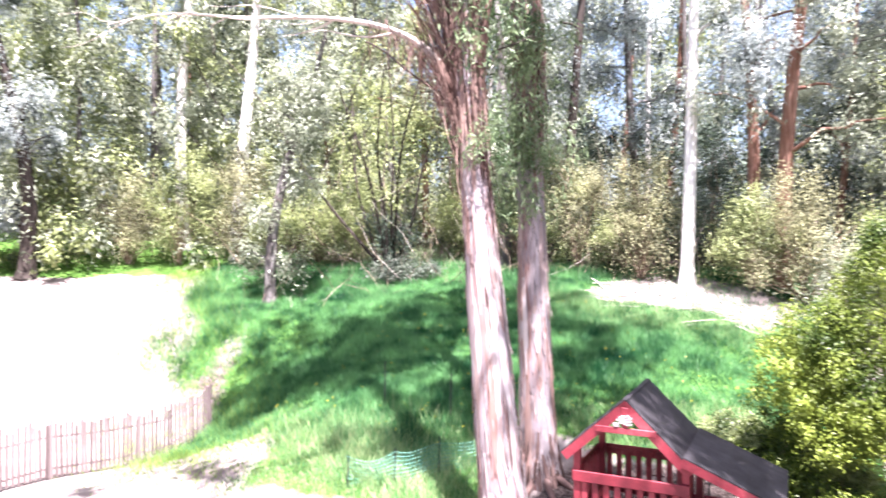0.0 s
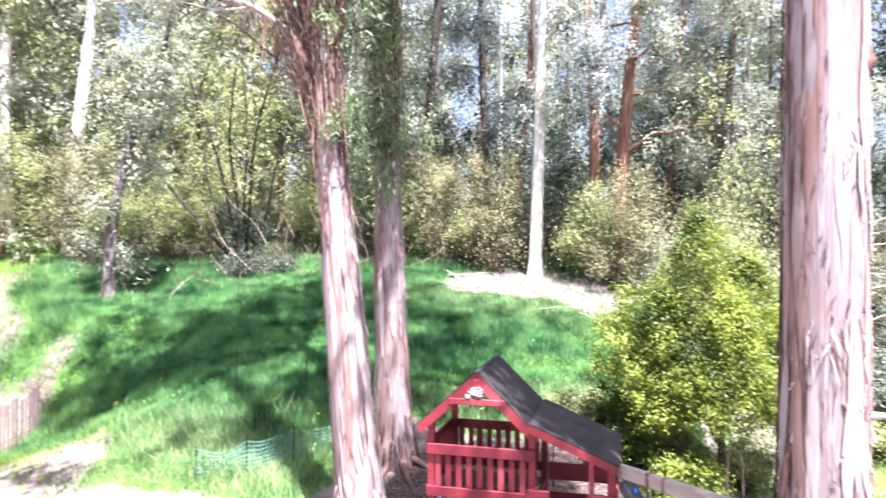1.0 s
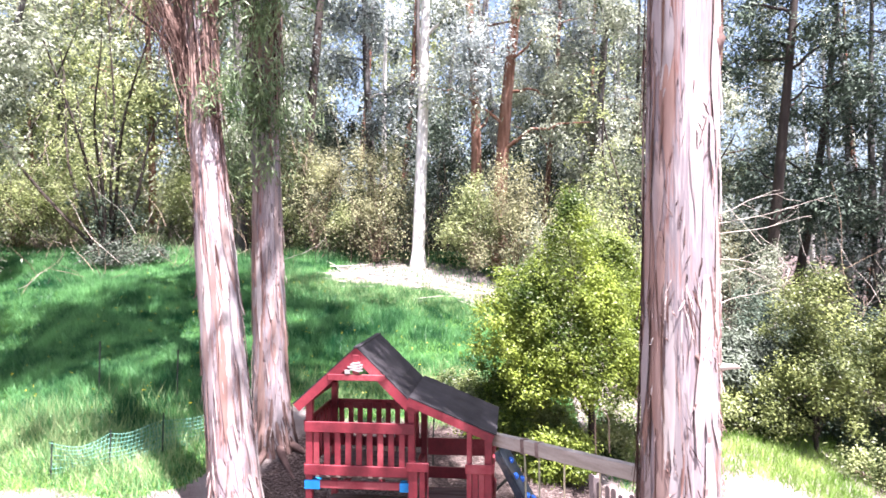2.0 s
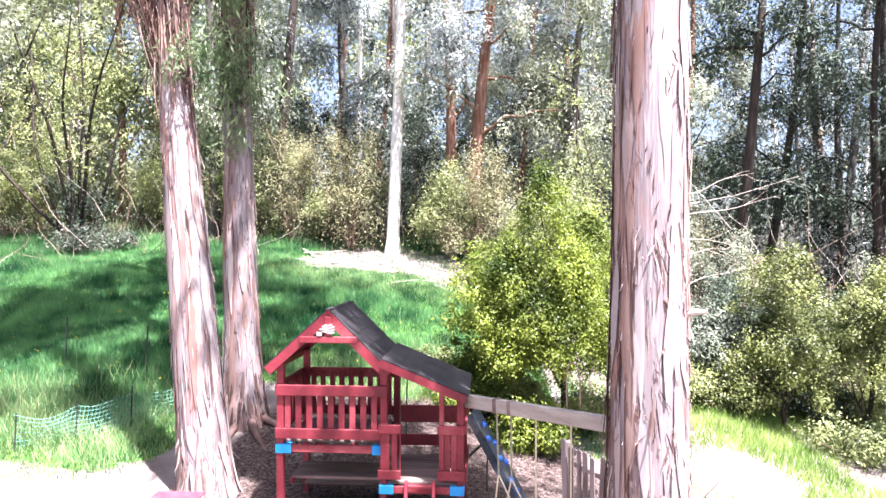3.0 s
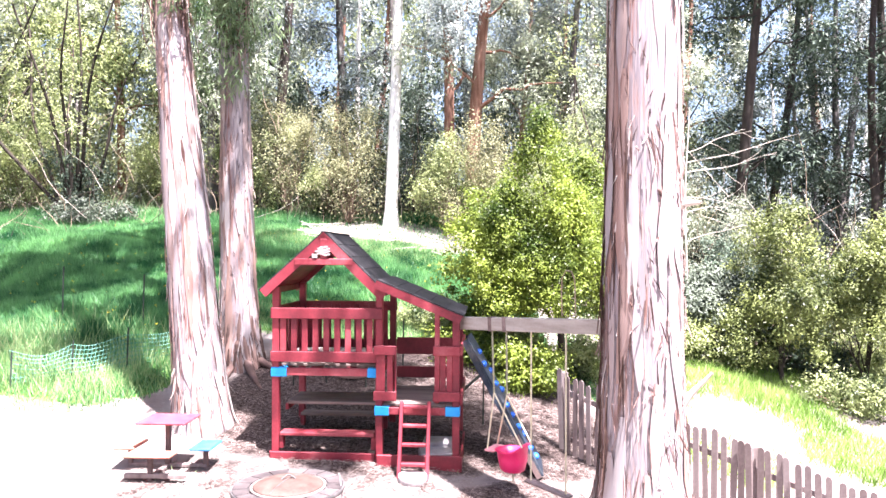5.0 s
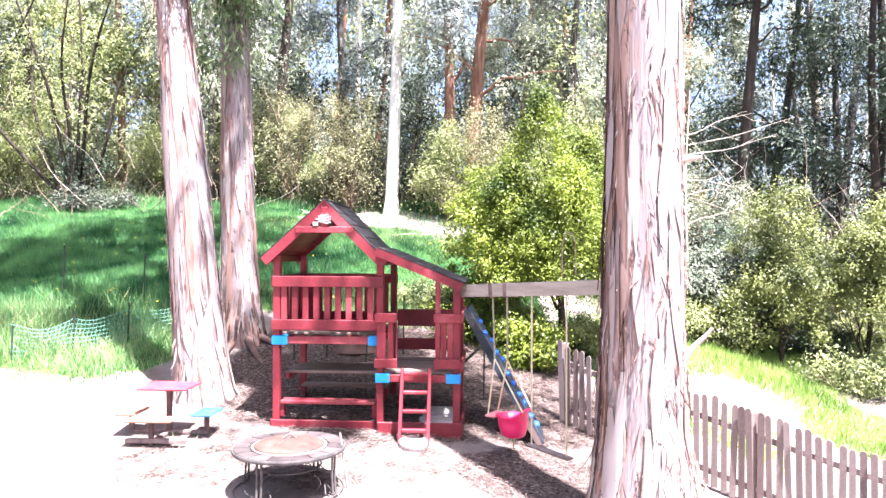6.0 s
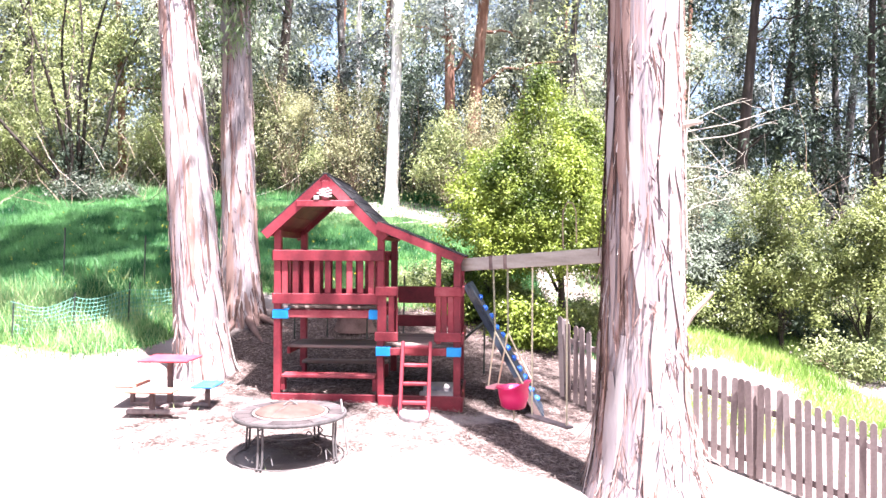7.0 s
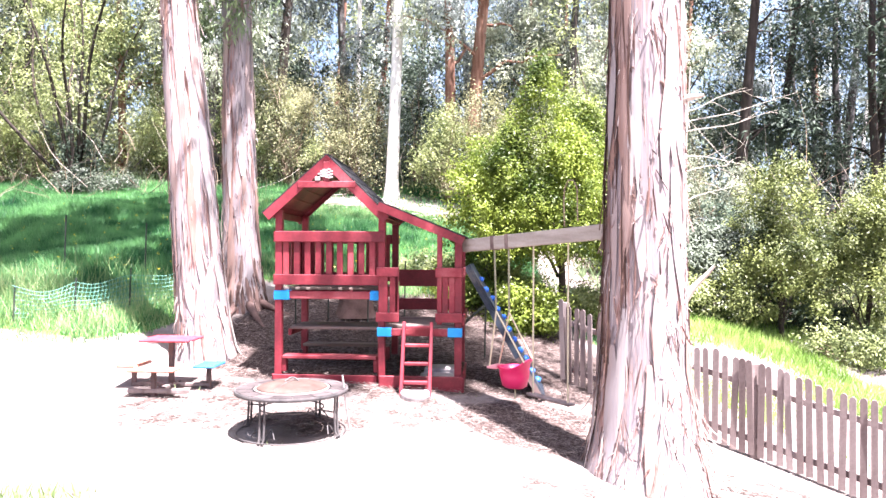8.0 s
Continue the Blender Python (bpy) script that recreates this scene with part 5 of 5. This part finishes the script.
def climbing_ramp():
    """A leaning board with holds, against the side of the playset."""
    ob = thing("climbing_ramp", Matrix(), "faded blue climbing board with blue plastic holds leaning on playset", "climbing wall")
    lo, hi = Vector((1.16, 7.35, -0.15)), Vector((0.36, 7.75, 1.27))
    across = Vector((0.125, 1.0, 0)).normalized()
    run = (hi - lo).normalized()
    n = across.cross(run).normalized()
    n = n if n.x > 0 else -n
    w = 0.62
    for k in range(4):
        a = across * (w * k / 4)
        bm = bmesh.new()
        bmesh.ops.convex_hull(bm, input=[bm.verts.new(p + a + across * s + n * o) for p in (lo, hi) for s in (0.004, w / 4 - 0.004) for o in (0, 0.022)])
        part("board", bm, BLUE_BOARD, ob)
    # Side timbers change tone at mid: the paler foot has sunlight put into its colour.
    mid = lo.lerp(hi, 0.3)
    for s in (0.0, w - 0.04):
        for p0, p1, mt, name, lab in ((mid, hi, BLUE_BOARD, "stringer", "dark blue-grey side timber"), (lo, mid, LEGWOOD, "worn_foot", "pale foot of side timber, coloured as sunlit")):
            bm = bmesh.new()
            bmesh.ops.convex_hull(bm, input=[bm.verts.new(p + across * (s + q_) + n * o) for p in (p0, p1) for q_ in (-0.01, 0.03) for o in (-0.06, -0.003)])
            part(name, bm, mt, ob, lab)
    q = random.Random(4)
    for k in range(11):
        c = lo + run * (0.16 + 0.13 * k) + across * (0.06 + (0.16 if k % 2 else 0.40) * q.uniform(0.2, 1)) + n * 0.022
        bm = bmesh.new()
        bmesh.ops.create_icosphere(bm, subdivisions=2, radius=0.05)
        for v in bm.verts:
            v.co *= 1 + 0.25 * noise.noise(v.co * 22 + Vector((k, 0, 0)))
        bmesh.ops.transform(bm, matrix=Matrix.Translation(c) @ Matrix((across, run, n)).transposed().to_4x4() @ Matrix.Diagonal((1.1, 0.75, 0.85, 1)), verts=bm.verts)
        part("climbing_hold", bm, HOLD, ob, "blue plastic hold", smooth=True)


climbing_ramp()


def rod(name, pts, r, mat, parent, label="", sides=7, smooth=True):
    P = np.array(pts, float)
    return part(name, mesh_np(name, [tube_np(P, np.full(len(P), r), sides)], mat, smooth), mat, parent, label)


# swing beam from the playset to the great trunk, with its swings
B0, B1 = Vector((0.31, 7.50, 1.485)), Vector((1.50, 5.98, 1.60))


def on_beam(s, dz=0.0):
    return B0.lerp(B1, s) + Vector((0, 0, dz))


def swings():
    ob = thing("swing_beam", Matrix(), "silvery weathered timber beam between playset and trunk", "beam")
    beam("timber", B0, B1, 0.085, 0.135, BEAMWOOD, ob)
    for s in (0.235, 0.345):
        beam("strap", on_beam(s), on_beam(s + 0.025), 0.098, 0.148, DECKWOOD, ob, "dark strap", bevel=0.003)
    d = (B1 - B0).normalized()
    # bucket swing
    sw = thing("baby_swing", Matrix(), "bright pink plastic baby bucket swing on ropes", "swing")
    c = Vector((0.80, 6.98, 0.03))
    rot = pose(c.x, c.y, c.z, 0, 0, -35)
    bm = bmesh.new()
    rings = [(0.0, 0.10, 0.09), (0.02, 0.13, 0.115), (0.12, 0.155, 0.135), (0.19, 0.165, 0.145), (0.205, 0.185, 0.165), (0.215, 0.185, 0.165), (0.215, 0.15, 0.13), (0.12, 0.135, 0.115), (0.03, 0.11, 0.09)]
    prev = None
    for z, rx, ry in rings:
        ring = []
        for k in range(24):
            a = 2 * math.pi * k / 24
            lift = 0.09 * max(0, math.cos(a)) ** 2 * (z > 0.18)
            ring.append(bm.verts.new((rx * math.cos(a), ry * math.sin(a), z + lift)))
        if prev:
            for k in range(24):
                bm.faces.new((prev[k], prev[(k + 1) % 24], ring[(k + 1) % 24], ring[k]))
        prev = ring
    bm.faces.new(prev)
    bmesh.ops.transform(bm, matrix=rot, verts=bm.verts)
    bucket = part("bucket", bm, PINK, sw, smooth=True)
    bm = box(bmesh.new(), (-0.27, -0.12, 0.185), (-0.15, 0.12, 0.212), 0.012)
    bmesh.ops.transform(bm, matrix=rot, verts=bm.verts)
    part("front_bar", bm, PINK_PALE, bucket, "paler pink front bar")
    for sgn, s in ((-1, 0.245), (1, 0.355)):
        top = on_beam(s, -0.07)
        knot = top.lerp(Vector((c.x, c.y, 0.9)), 0.1)
        knot.z = 0.80
        rod("chain", [top, top.lerp(knot, 0.5), knot], 0.010, CHAIN, sw, "greenish coated chain")
        for e in ((-0.24, 0.10 * sgn, 0.2), (0.16, 0.10 * sgn, 0.28)):
            p = rot @ Vector(e)
            rod("rope", [knot, knot.lerp(p, 0.5), p], 0.0085, ROPE, sw, "pale rope")
    rod("tail", [rot @ Vector((0, 0, 0)), rot @ Vector((0.01, 0, -0.06)), rot @ Vector((0.0, 0.01, -0.12))], 0.008, ROPE, sw)
    # plank swing
    ps = thing("plank_swing", Matrix(), "worn wooden plank swing on two pale ropes", "swing")
    a, b = on_beam(0.535, -0.07), on_beam(0.765, -0.07)
    pa, pb = Vector((a.x, a.y, 0.02)), Vector((b.x, b.y, 0.0))
    rod("rope", [a, a.lerp(pa, 0.5), pa], 0.0085, ROPE, ps)
    rod("rope", [b, b.lerp(pb, 0.5), pb], 0.0085, ROPE, ps)
    e = (pb - pa).normalized() * 0.05
    beam("seat", pa - e, pb + e, 0.10, 0.022, GREYWOOD, ps)


swings()


# ---- fences ----
def picket_mesh(w, h, t):
    bm = bmesh.new()
    prof = [(-w / 2, 0), (w / 2, 0), (w / 2, h - 0.03), (w * 0.33, h - 0.008), (0, h), (-w * 0.33, h - 0.008), (-w / 2, h - 0.03)]
    f = [bm.verts.new((x, -t / 2, z)) for x, z in prof]
    g = [bm.verts.new((x, t / 2, z)) for x, z in prof]
    bm.faces.new(f)
    bm.faces.new(g[::-1])
    for k in range(len(prof)):
        bm.faces.new((f[k], g[k], g[(k + 1) % len(prof)], f[(k + 1) % len(prof)]))
    bmesh.ops.recalc_face_normals(bm, faces=bm.faces)
    me = bpy.data.meshes.new("picket")
    bm.to_mesh(me)
    bm.free()
    me.materials.append(GREYWOOD)
    return me


def fence(a, b, step, w, h, posts, label, seed, side=1, rail=0.06, ragged=0.03):
    """A picket fence on the ground from a to b; posts are distances along it."""
    q = random.Random(seed)
    a, b = Vector((*a, 0)), Vector((*b, 0))
    d = (b - a).normalized()
    L = (b - a).length
    ang = math.atan2(d.y, d.x)
    ob = thing("picket_fence", Matrix(), label, "fence")
    me = picket_mesh(w, h, 0.018)
    z = lambda s: float(lie(a.x + d.x * s, a.y + d.y * s))
    for k in range(int(L / step) + 1):
        s = k * step + q.uniform(-0.006, 0.006)
        p = new("picket", me)
        p.parent = ob
        p.matrix_basis = Matrix.Translation((a.x + d.x * s, a.y + d.y * s, z(s) + 0.03 + q.uniform(-0.015, 0.015))) @ Euler((q.gauss(0, 0.012), q.gauss(0, 0.014), ang)).to_matrix().to_4x4() @ Matrix.Diagonal((q.uniform(0.92, 1.08), 1, q.uniform(1 - ragged, 1 + ragged), 1))
    nrm = Vector((-d.y, d.x, 0)) * side
    for s in posts:
        p = a + d * s + nrm * 0.05
        board("post", (p.x - 0.045, p.y - 0.045, z(s) - 0.2), (p.x + 0.045, p.y + 0.045, z(s) + h + 0.02), GREYWOOD, ob, "stout grey post", bevel=0.01)
    n = max(2, int(L / 1.2))
    for f in (0.2, 0.78):
        for k in range(n):
            s0, s1 = L * k / n, L * (k + 1) / n
            p0, p1 = a + d * s0 + nrm * 0.03, a + d * s1 + nrm * 0.03
            beam("rail", (p0.x, p0.y, z(s0) + h * f), (p1.x, p1.y, z(s1) + h * f), 0.03, rail, GREYWOOD, ob, bevel=0.004)


fence((1.55, 8.3), (5.6, 4.95), 0.09, 0.06, 0.95, (0.0, 2.17, 4.4), "grey weathered picket fence stepping down the slope", 5)
fence((-11.35, 12.7), (-12.0, 6.2), 0.1, 0.055, 1.0, (0.0, 1.9, 3.8, 5.7), "low grey picket fence on bare sunlit ground", 6, -1, 0.03, 0.09)


def net_fence():
    ob = thing("net_fence", Matrix(), "sagging green plastic garden net on thin stakes in grass", "fence")
    pts = [Vector((-5.6, 9.15, 0)), Vector((-4.95, 9.45, 0)), Vector((-4.4, 9.9, 0)), Vector((-3.75, 10.3, 0))]
    for p, h in zip(pts, (0.5, 0.55, 0.6, 0.55)):
        z = float(lie(p.x, p.y))
        rod("stake", [(p.x, p.y, z - 0.1), (p.x + 0.01, p.y, z + h * 0.5), (p.x + 0.02, p.y, z + h)], 0.011, STAKE, ob)
    for x, y, h in ((-6.15, 11.45, 0.95), (-4.79, 11.37, 0.85)):
        z = float(lie(x, y))
        rod("stake", [(x, y, z - 0.1), (x + 0.01, y, z + h * 0.5), (x + 0.02, y, z + h)], 0.013, STAKE, ob)
    ch = []
    q = np.random.default_rng(77)
    T = np.linspace(0, 1, 46)
    def place(t, h):
        k = min(int(t * 3), 2)
        p = pts[k].lerp(pts[k + 1], t * 3 - k)
        f = t * 3 - k
        return np.array([p.x, p.y + 0.05 * math.sin(9 * t + 4 * h), float(lie(p.x, p.y)) + 0.03 + h * (0.46 - 0.12 * math.sin(math.pi * f) * (0.6 + 0.4 * math.sin(7 * t)))])
    for h in np.linspace(0.05, 1, 8):
        ch.append(tube_np([place(t, h) for t in T], np.full(46, 0.0032), 4))
    for t in T:
        ch.append(tube_np([place(t, h) for h in np.linspace(0.05, 1, 5)], np.full(5, 0.0028), 4))
    part("net", mesh_np("net", ch, NET), NET, ob, kind="stuff")


net_fence()


# ---- picnic table ----
def picnic_table():
    x, y = -2.82, 7.32
    z = float(lie(x, y))
    ob = thing("picnic_table", pose(x, y, z, 0, 0, -3) @ Matrix.Scale(0.86, 4), "small pedestal picnic table with red top and coloured seats", "picnic table")

    def slab(name, cx, cy, zt, w, d, mat, label, parent=ob):
        bm = bmesh.new()
        box(bm, (cx - w / 2, cy - d / 2, zt - 0.032), (cx + w / 2, cy + d / 2, zt), 0.012)
        return part(name, bm, mat, parent, label)
    slab("table_top", 0.0, 0.0, 0.60, 0.62, 0.5, TABLE_RED, "faded red table top")
    board("pedestal", (-0.03, -0.03, 0.04), (0.03, 0.03, 0.567), LEGWOOD, ob)
    for cx, cy, w, d, mat, lab in ((0.47, 0.0, 0.27, 0.42, TABLE_BLUE, "light blue seat"), (-0.03, -0.42, 0.56, 0.24, TABLE_ORANGE, "faded orange seat"),
                                   (-0.47, 0.0, 0.26, 0.42, TABLE_ORANGE, "faded orange seat")):
        slab("seat", cx, cy, 0.285, w, d, mat, lab)
        board("leg", (cx - 0.026, cy - 0.026, -0.04), (cx + 0.026, cy + 0.026, 0.252), LEGWOOD, ob)
    board("foot_bar", (-0.49, -0.031, 0.005), (0.49, 0.031, 0.045), GREYWOOD, ob, "grey foot bar")
    board("foot_bar", (-0.031, -0.44, 0.002), (0.031, 0.2, 0.042), GREYWOOD, ob, "grey foot bar")
    board("foot_bar", (-0.33, -0.46, 0.0), (0.40, -0.40, 0.05), GREYWOOD, ob, "grey foot bar")


picnic_table()


# ---- fire pit ----
def fire_pit():
    x, y = -1.27, 5.98
    z = float(lie(x, y))
    ob = thing("fire_pit_table", pose(x, y, z, 0, 0, 12), "round slate-tiled fire pit table with rusty domed lid", "fire pit")
    H, R = 0.385, 0.485

    def lathe(prof, n=48):
        bm = bmesh.new()
        prev = None
        first = None
        for r, zz in prof:
            ring = [bm.verts.new((r * math.cos(2 * math.pi * k / n), r * math.sin(2 * math.pi * k / n), zz)) for k in range(n)]
            if prev:
                for k in range(n):
                    bm.faces.new((prev[k], prev[(k + 1) % n], ring[(k + 1) % n], ring[k]))
            prev = ring
        return bm
    part("rim_band", lathe([(R - 0.02, H - 0.03), (R, H - 0.028), (R + 0.004, H - 0.01), (R, H + 0.004), (R - 0.012, H + 0.004), (R - 0.012, H - 0.006), (0.335, H - 0.006), (0.33, H - 0.03), (R - 0.02, H - 0.03)]), IRON, ob, smooth=False)
    n = 16
    for k in range(n):
        a0, a1 = 2 * math.pi * (k + 0.03) / n, 2 * math.pi * (k + 0.97) / n
        bm = bmesh.new()
        vs = []
        for j in range(4):
            a = a0 + (a1 - a0) * j / 3
            for r in (0.345, R - 0.016):
                for zz in (H - 0.005, H + 0.006):
                    vs.append(bm.verts.new((r * math.cos(a), r * math.sin(a), zz)))
        bmesh.ops.convex_hull(bm, input=vs)
        part("tile", bm, SLATE, ob)
    lid = part("lid", lathe([(0.30, H + 0.006), (0.304, H + 0.014), (0.295, H + 0.02), (0.26, H + 0.033), (0.19, H + 0.05), (0.10, H + 0.06), (0.0005, H + 0.064)]), RUST, ob, "rusty brown domed lid", smooth=True)
    part("screen_rim", lathe([(0.322, H - 0.004), (0.325, H + 0.008), (0.318, H + 0.012), (0.306, H + 0.010), (0.304, H - 0.004)]), GREYWOOD, ob, "pale metal rim round the lid", smooth=True)
    pts = [(-0.06 + 0.12 * t, 0.03 * math.sin(3 * t) - 0.01, H + 0.062 + 0.03 * math.sin(math.pi * t)) for t in np.linspace(0, 1, 8)]
    rod("lid_handle", pts, 0.007, IRON, lid)
    rod("lid_seam", [(0.29 * t * math.cos(1.0), 0.29 * t * math.sin(1.0), H + 0.067 - 0.046 * t * t) for t in np.linspace(-1, 1, 13)], 0.004, IRON, lid)
    part("fire_bowl", lathe([(0.328, H - 0.028), (0.25, H - 0.05), (0.16, H - 0.072), (0.07, H - 0.085), (0.0005, H - 0.088)]), IRON, ob, smooth=True)
    part("bowl_knob", lathe([(0.045, H - 0.08), (0.05, H - 0.105), (0.03, H - 0.125), (0.0005, H - 0.13)], 16), IRON, ob)
    for k in range(4):
        a = math.pi / 4 + math.pi / 2 * k + 0.2
        for s in (-0.05, 0.05):
            pts = [(0.44 * math.cos(a + s), 0.44 * math.sin(a + s), H - 0.03), (0.435 * math.cos(a + s), 0.435 * math.sin(a + s), 0.2), (0.445 * math.cos(a + s), 0.445 * math.sin(a + s), 0.05),
                   (0.47 * math.cos(a + s * 0.6), 0.47 * math.sin(a + s * 0.6), -0.02)]
            rod("leg", pts, 0.010, IRON, ob)
        rod("brace", [(0.435 * math.cos(a), 0.435 * math.sin(a), 0.21), (0.34 * math.cos(a), 0.34 * math.sin(a), 0.215), (0.275 * math.cos(a), 0.275 * math.sin(a), 0.22)], 0.007, IRON, ob)
    ring = lambda r, zz: [(r * math.cos(t), r * math.sin(t), zz) for t in np.linspace(0, 2 * math.pi, 41)]
    rod("brace_ring", ring(0.275, 0.22), 0.007, IRON, ob)
    rod("foot_ring", ring(0.47, 0.018), 0.0055, IRON, ob)
    # scrolled supports low on the legs
    for k in range(4):
        a = math.pi / 4 + math.pi / 2 * k + 0.2
        for s in (-1, 1):
            pts = [((0.445 - 0.05 * math.sin(math.pi * t)) * math.cos(a + s * 0.26 * t), (0.445 - 0.05 * math.sin(math.pi * t)) * math.sin(a + s * 0.26 * t), 0.02 + 0.10 * math.sin(math.pi * t * 0.9)) for t in np.linspace(0.05, 1, 9)]
            rod("scroll", pts, 0.005, IRON, ob)
    # poker leaning on the rim
    pk = thing("poker", Matrix(), "pale metal poker leaning on the fire pit rim", "poker")
    rod("shaft", [(x + 0.50, y + 0.06, z), (x + 0.47, y + 0.02, z + 0.25), (x + 0.44, y - 0.01, z + 0.50)], 0.009, PALE, pk)


fire_pit()


# ---- small things round the playset ----
def disc(name, x, y, r, h, mat, label, category):
    bm = bmesh.new()
    z = float(lie(x, y))
    prev = None
    for rr, zz in ((r * 0.93, -0.02), (r, 0.25 * h), (r, 0.75 * h), (r * 0.93, h), (r * 0.75, h * 0.9), (0.001, h * 0.86)):
        ring = [bm.verts.new((x + rr * (1 + 0.03 * math.sin(3 * a)) * math.cos(a), y + rr * math.sin(a), z + zz)) for a in [2 * math.pi * k / 28 for k in range(28)]]
        if prev:
            for k in range(28):
                bm.faces.new((prev[k], prev[(k + 1) % 28], ring[(k + 1) % 28], ring[k]))
        prev = ring
    ob = part(name, bm, mat, None, label, smooth=True)
    tagged(ob, label, category)


disc("stepping_stone", -0.22, 7.02, 0.15, 0.07, PALE, "pale round stepping stone at the ladder foot", "stone")
def slabs():
    """Two pale flat slabs lying under the low deck."""
    for x, y, up, turn in ((0.02, 7.72, 0.0, 8), (0.06, 7.98, 0.02, -5)):
        z = float(lie(x, y)) + up
        ob = thing("stone_block", pose(x, y, z, 2, 0, turn), "pale grey flat stone block lying in litter under deck", "stone", "stone blocks under the low deck")
        bm = box(bmesh.new(), (-0.19, -0.13, -0.02), (0.19, 0.13, 0.07), 0.014)
        for v in bm.verts:
            v.co += Vector((noise.noise(v.co * 5), noise.noise(v.co * 5 + Vector((3, 1, 0))), 0)) * 0.02
        part("block", bm, PALE, ob)


slabs()


def garden_stakes():
    """Thin dark stakes that stand in the litter behind the playset."""
    for x, y, h in ((-1.96, 9.6, 0.95), (-1.52, 9.7, 0.9), (-0.95, 9.6, 0.9), (-0.45, 9.9, 0.85), (0.62, 8.65, 0.8)):
        z = float(lie(x, y))
        ob = thing("garden_stake", pose(x, y, z), "thin dark metal stake standing in bark litter", "stake", "stakes behind the playset")
        rod("rod", [(0, 0, -0.1), (0.005, 0, h * 0.5), (0.012, 0.004, h)], 0.011, STAKE, ob)
    x, y = 0.62, 8.65
    z = float(lie(x, y))
    ob = thing("stake_brace", Matrix(), "dark slanting brace against a garden stake", "stake")
    rod("rod", [(x - 0.3, y - 0.1, z + 0.42), (x - 0.15, y - 0.05, z + 0.55), (x + 0.02, y, z + 0.68)], 0.018, STAKE, ob)


garden_stakes()


def stump():
    x, y = -1.18, 10.1
    z = float(lie(x, y)) - 0.05
    q = np.random.default_rng(808)
    hs = np.array([0.0, 0.08, 0.2, 0.32, 0.36])
    P = np.stack([x + 0 * hs, y + 0 * hs, z + hs], -1)
    V, F = tube_np(P, [0.34, 0.28, 0.25, 0.24, 0.22], 20, 0.07, 5)
    ob = thing("tree_stump", Matrix(), "low dark tree stump in bark litter", "stump")
    part("bark", mesh_np("bark", [(V, F)], CRACK, True), CRACK, ob)
    bm = bmesh.new()
    bm.faces.new([bm.verts.new((x + 0.225 * math.cos(a), y + 0.225 * math.sin(a), z + 0.35 + 0.01 * math.sin(3 * a))) for a in [2 * math.pi * k / 20 for k in range(20)]])
    part("cut_face", bm, DECKWOOD, ob, "weathered cut face")


stump()


def rope_loop():
    ob = thing("rope_loop", Matrix(), "tan rope looped over the swing beam", "rope")
    pts = [(1.19, 6.37, 1.66), (1.185, 6.38, 1.9), (1.19, 6.37, 2.02), (1.22, 6.34, 2.09), (1.26, 6.29, 2.08), (1.285, 6.26, 2.0), (1.29, 6.255, 1.70)]
    rod("rope", pts, 0.006, TWIG_DRY, ob)


rope_loop()


def roots():
    q = np.random.default_rng(505)
    ob = thing("fallen_branches", Matrix(), "fallen bark and dry branches at the trunk's foot", "branches")
    for k in range(16):
        a = np.array([2.15 + q.normal() * 0.15, 5.5 + q.normal() * 0.15, 0])
        b = a + np.array([q.uniform(0.3, 1.6), q.uniform(-0.7, 0.5), 0])
        T = np.linspace(0, 1, 8)[:, None]
        P = a + (b - a) * T + q.normal(size=(8, 3)) * 0.03
        P[:, 2] = lie(P[:, 0], P[:, 1]) + 0.03 + 0.12 * q.uniform() * np.sin(np.pi * T[:, 0])
        part("branch", mesh_np("branch", [tube_np(P, np.linspace(q.uniform(0.008, 0.022), 0.004, 8), 5)], TWIG, True), TWIG, ob)


roots()


def flowers():
    q = np.random.default_rng(606)
    x, y = scatter(420, (-9, 10), (2, 18), lambda x, y: grassy(x, y) * 0.5, q)
    P = np.stack([x, y, lie(x, y) + 0.28 + q.uniform(0, 0.12, len(x))], -1)
    P = np.repeat(P, 3, 0) + q.normal(size=(3 * len(x), 3)) * 0.015
    m = leaf_material("yellow_petal", (0.55, 0.45, 0.02), (0.75, 0.68, 0.08))
    tagged(new("meadow_flowers", mesh_np("meadow_flowers", [leaves_np(P, 0.022, 0.02, 0.0, q)], m)), "tiny yellow flowers in the meadow", "flowers", kind="stuff")


flowers()


def fallen_sticks():
    """Bleached sticks lying on the dry patch below the wood."""
    q = np.random.default_rng(707)
    ob = thing("fallen_sticks", Matrix(), "bleached sticks lying on the dry ground", "branches")
    for k in range(34):
        u, v = q.uniform(-2.8, 2.8), q.normal() * 0.5
        x, y = -1.3 + u * 0.94 + v * 0.335, 18.6 - u * 0.335 + v * 0.94
        a = q.normal() * 0.5 - 0.3
        L = q.uniform(0.3, 1.6)
        T = np.linspace(-0.5, 0.5, 6)
        P = np.stack([x + T * L * np.cos(a), y + T * L * np.sin(a), 0 * T], -1) + q.normal(size=(6, 3)) * 0.02
        P[:, 2] = lie(P[:, 0], P[:, 1]) + 0.05 + 0.1 * q.uniform() * (T + 0.5)
        part("stick", mesh_np("stick", [tube_np(P, np.linspace(q.uniform(0.008, 0.026), 0.006, 6), 5)], TWIG, True), TWIG, ob)


fallen_sticks()
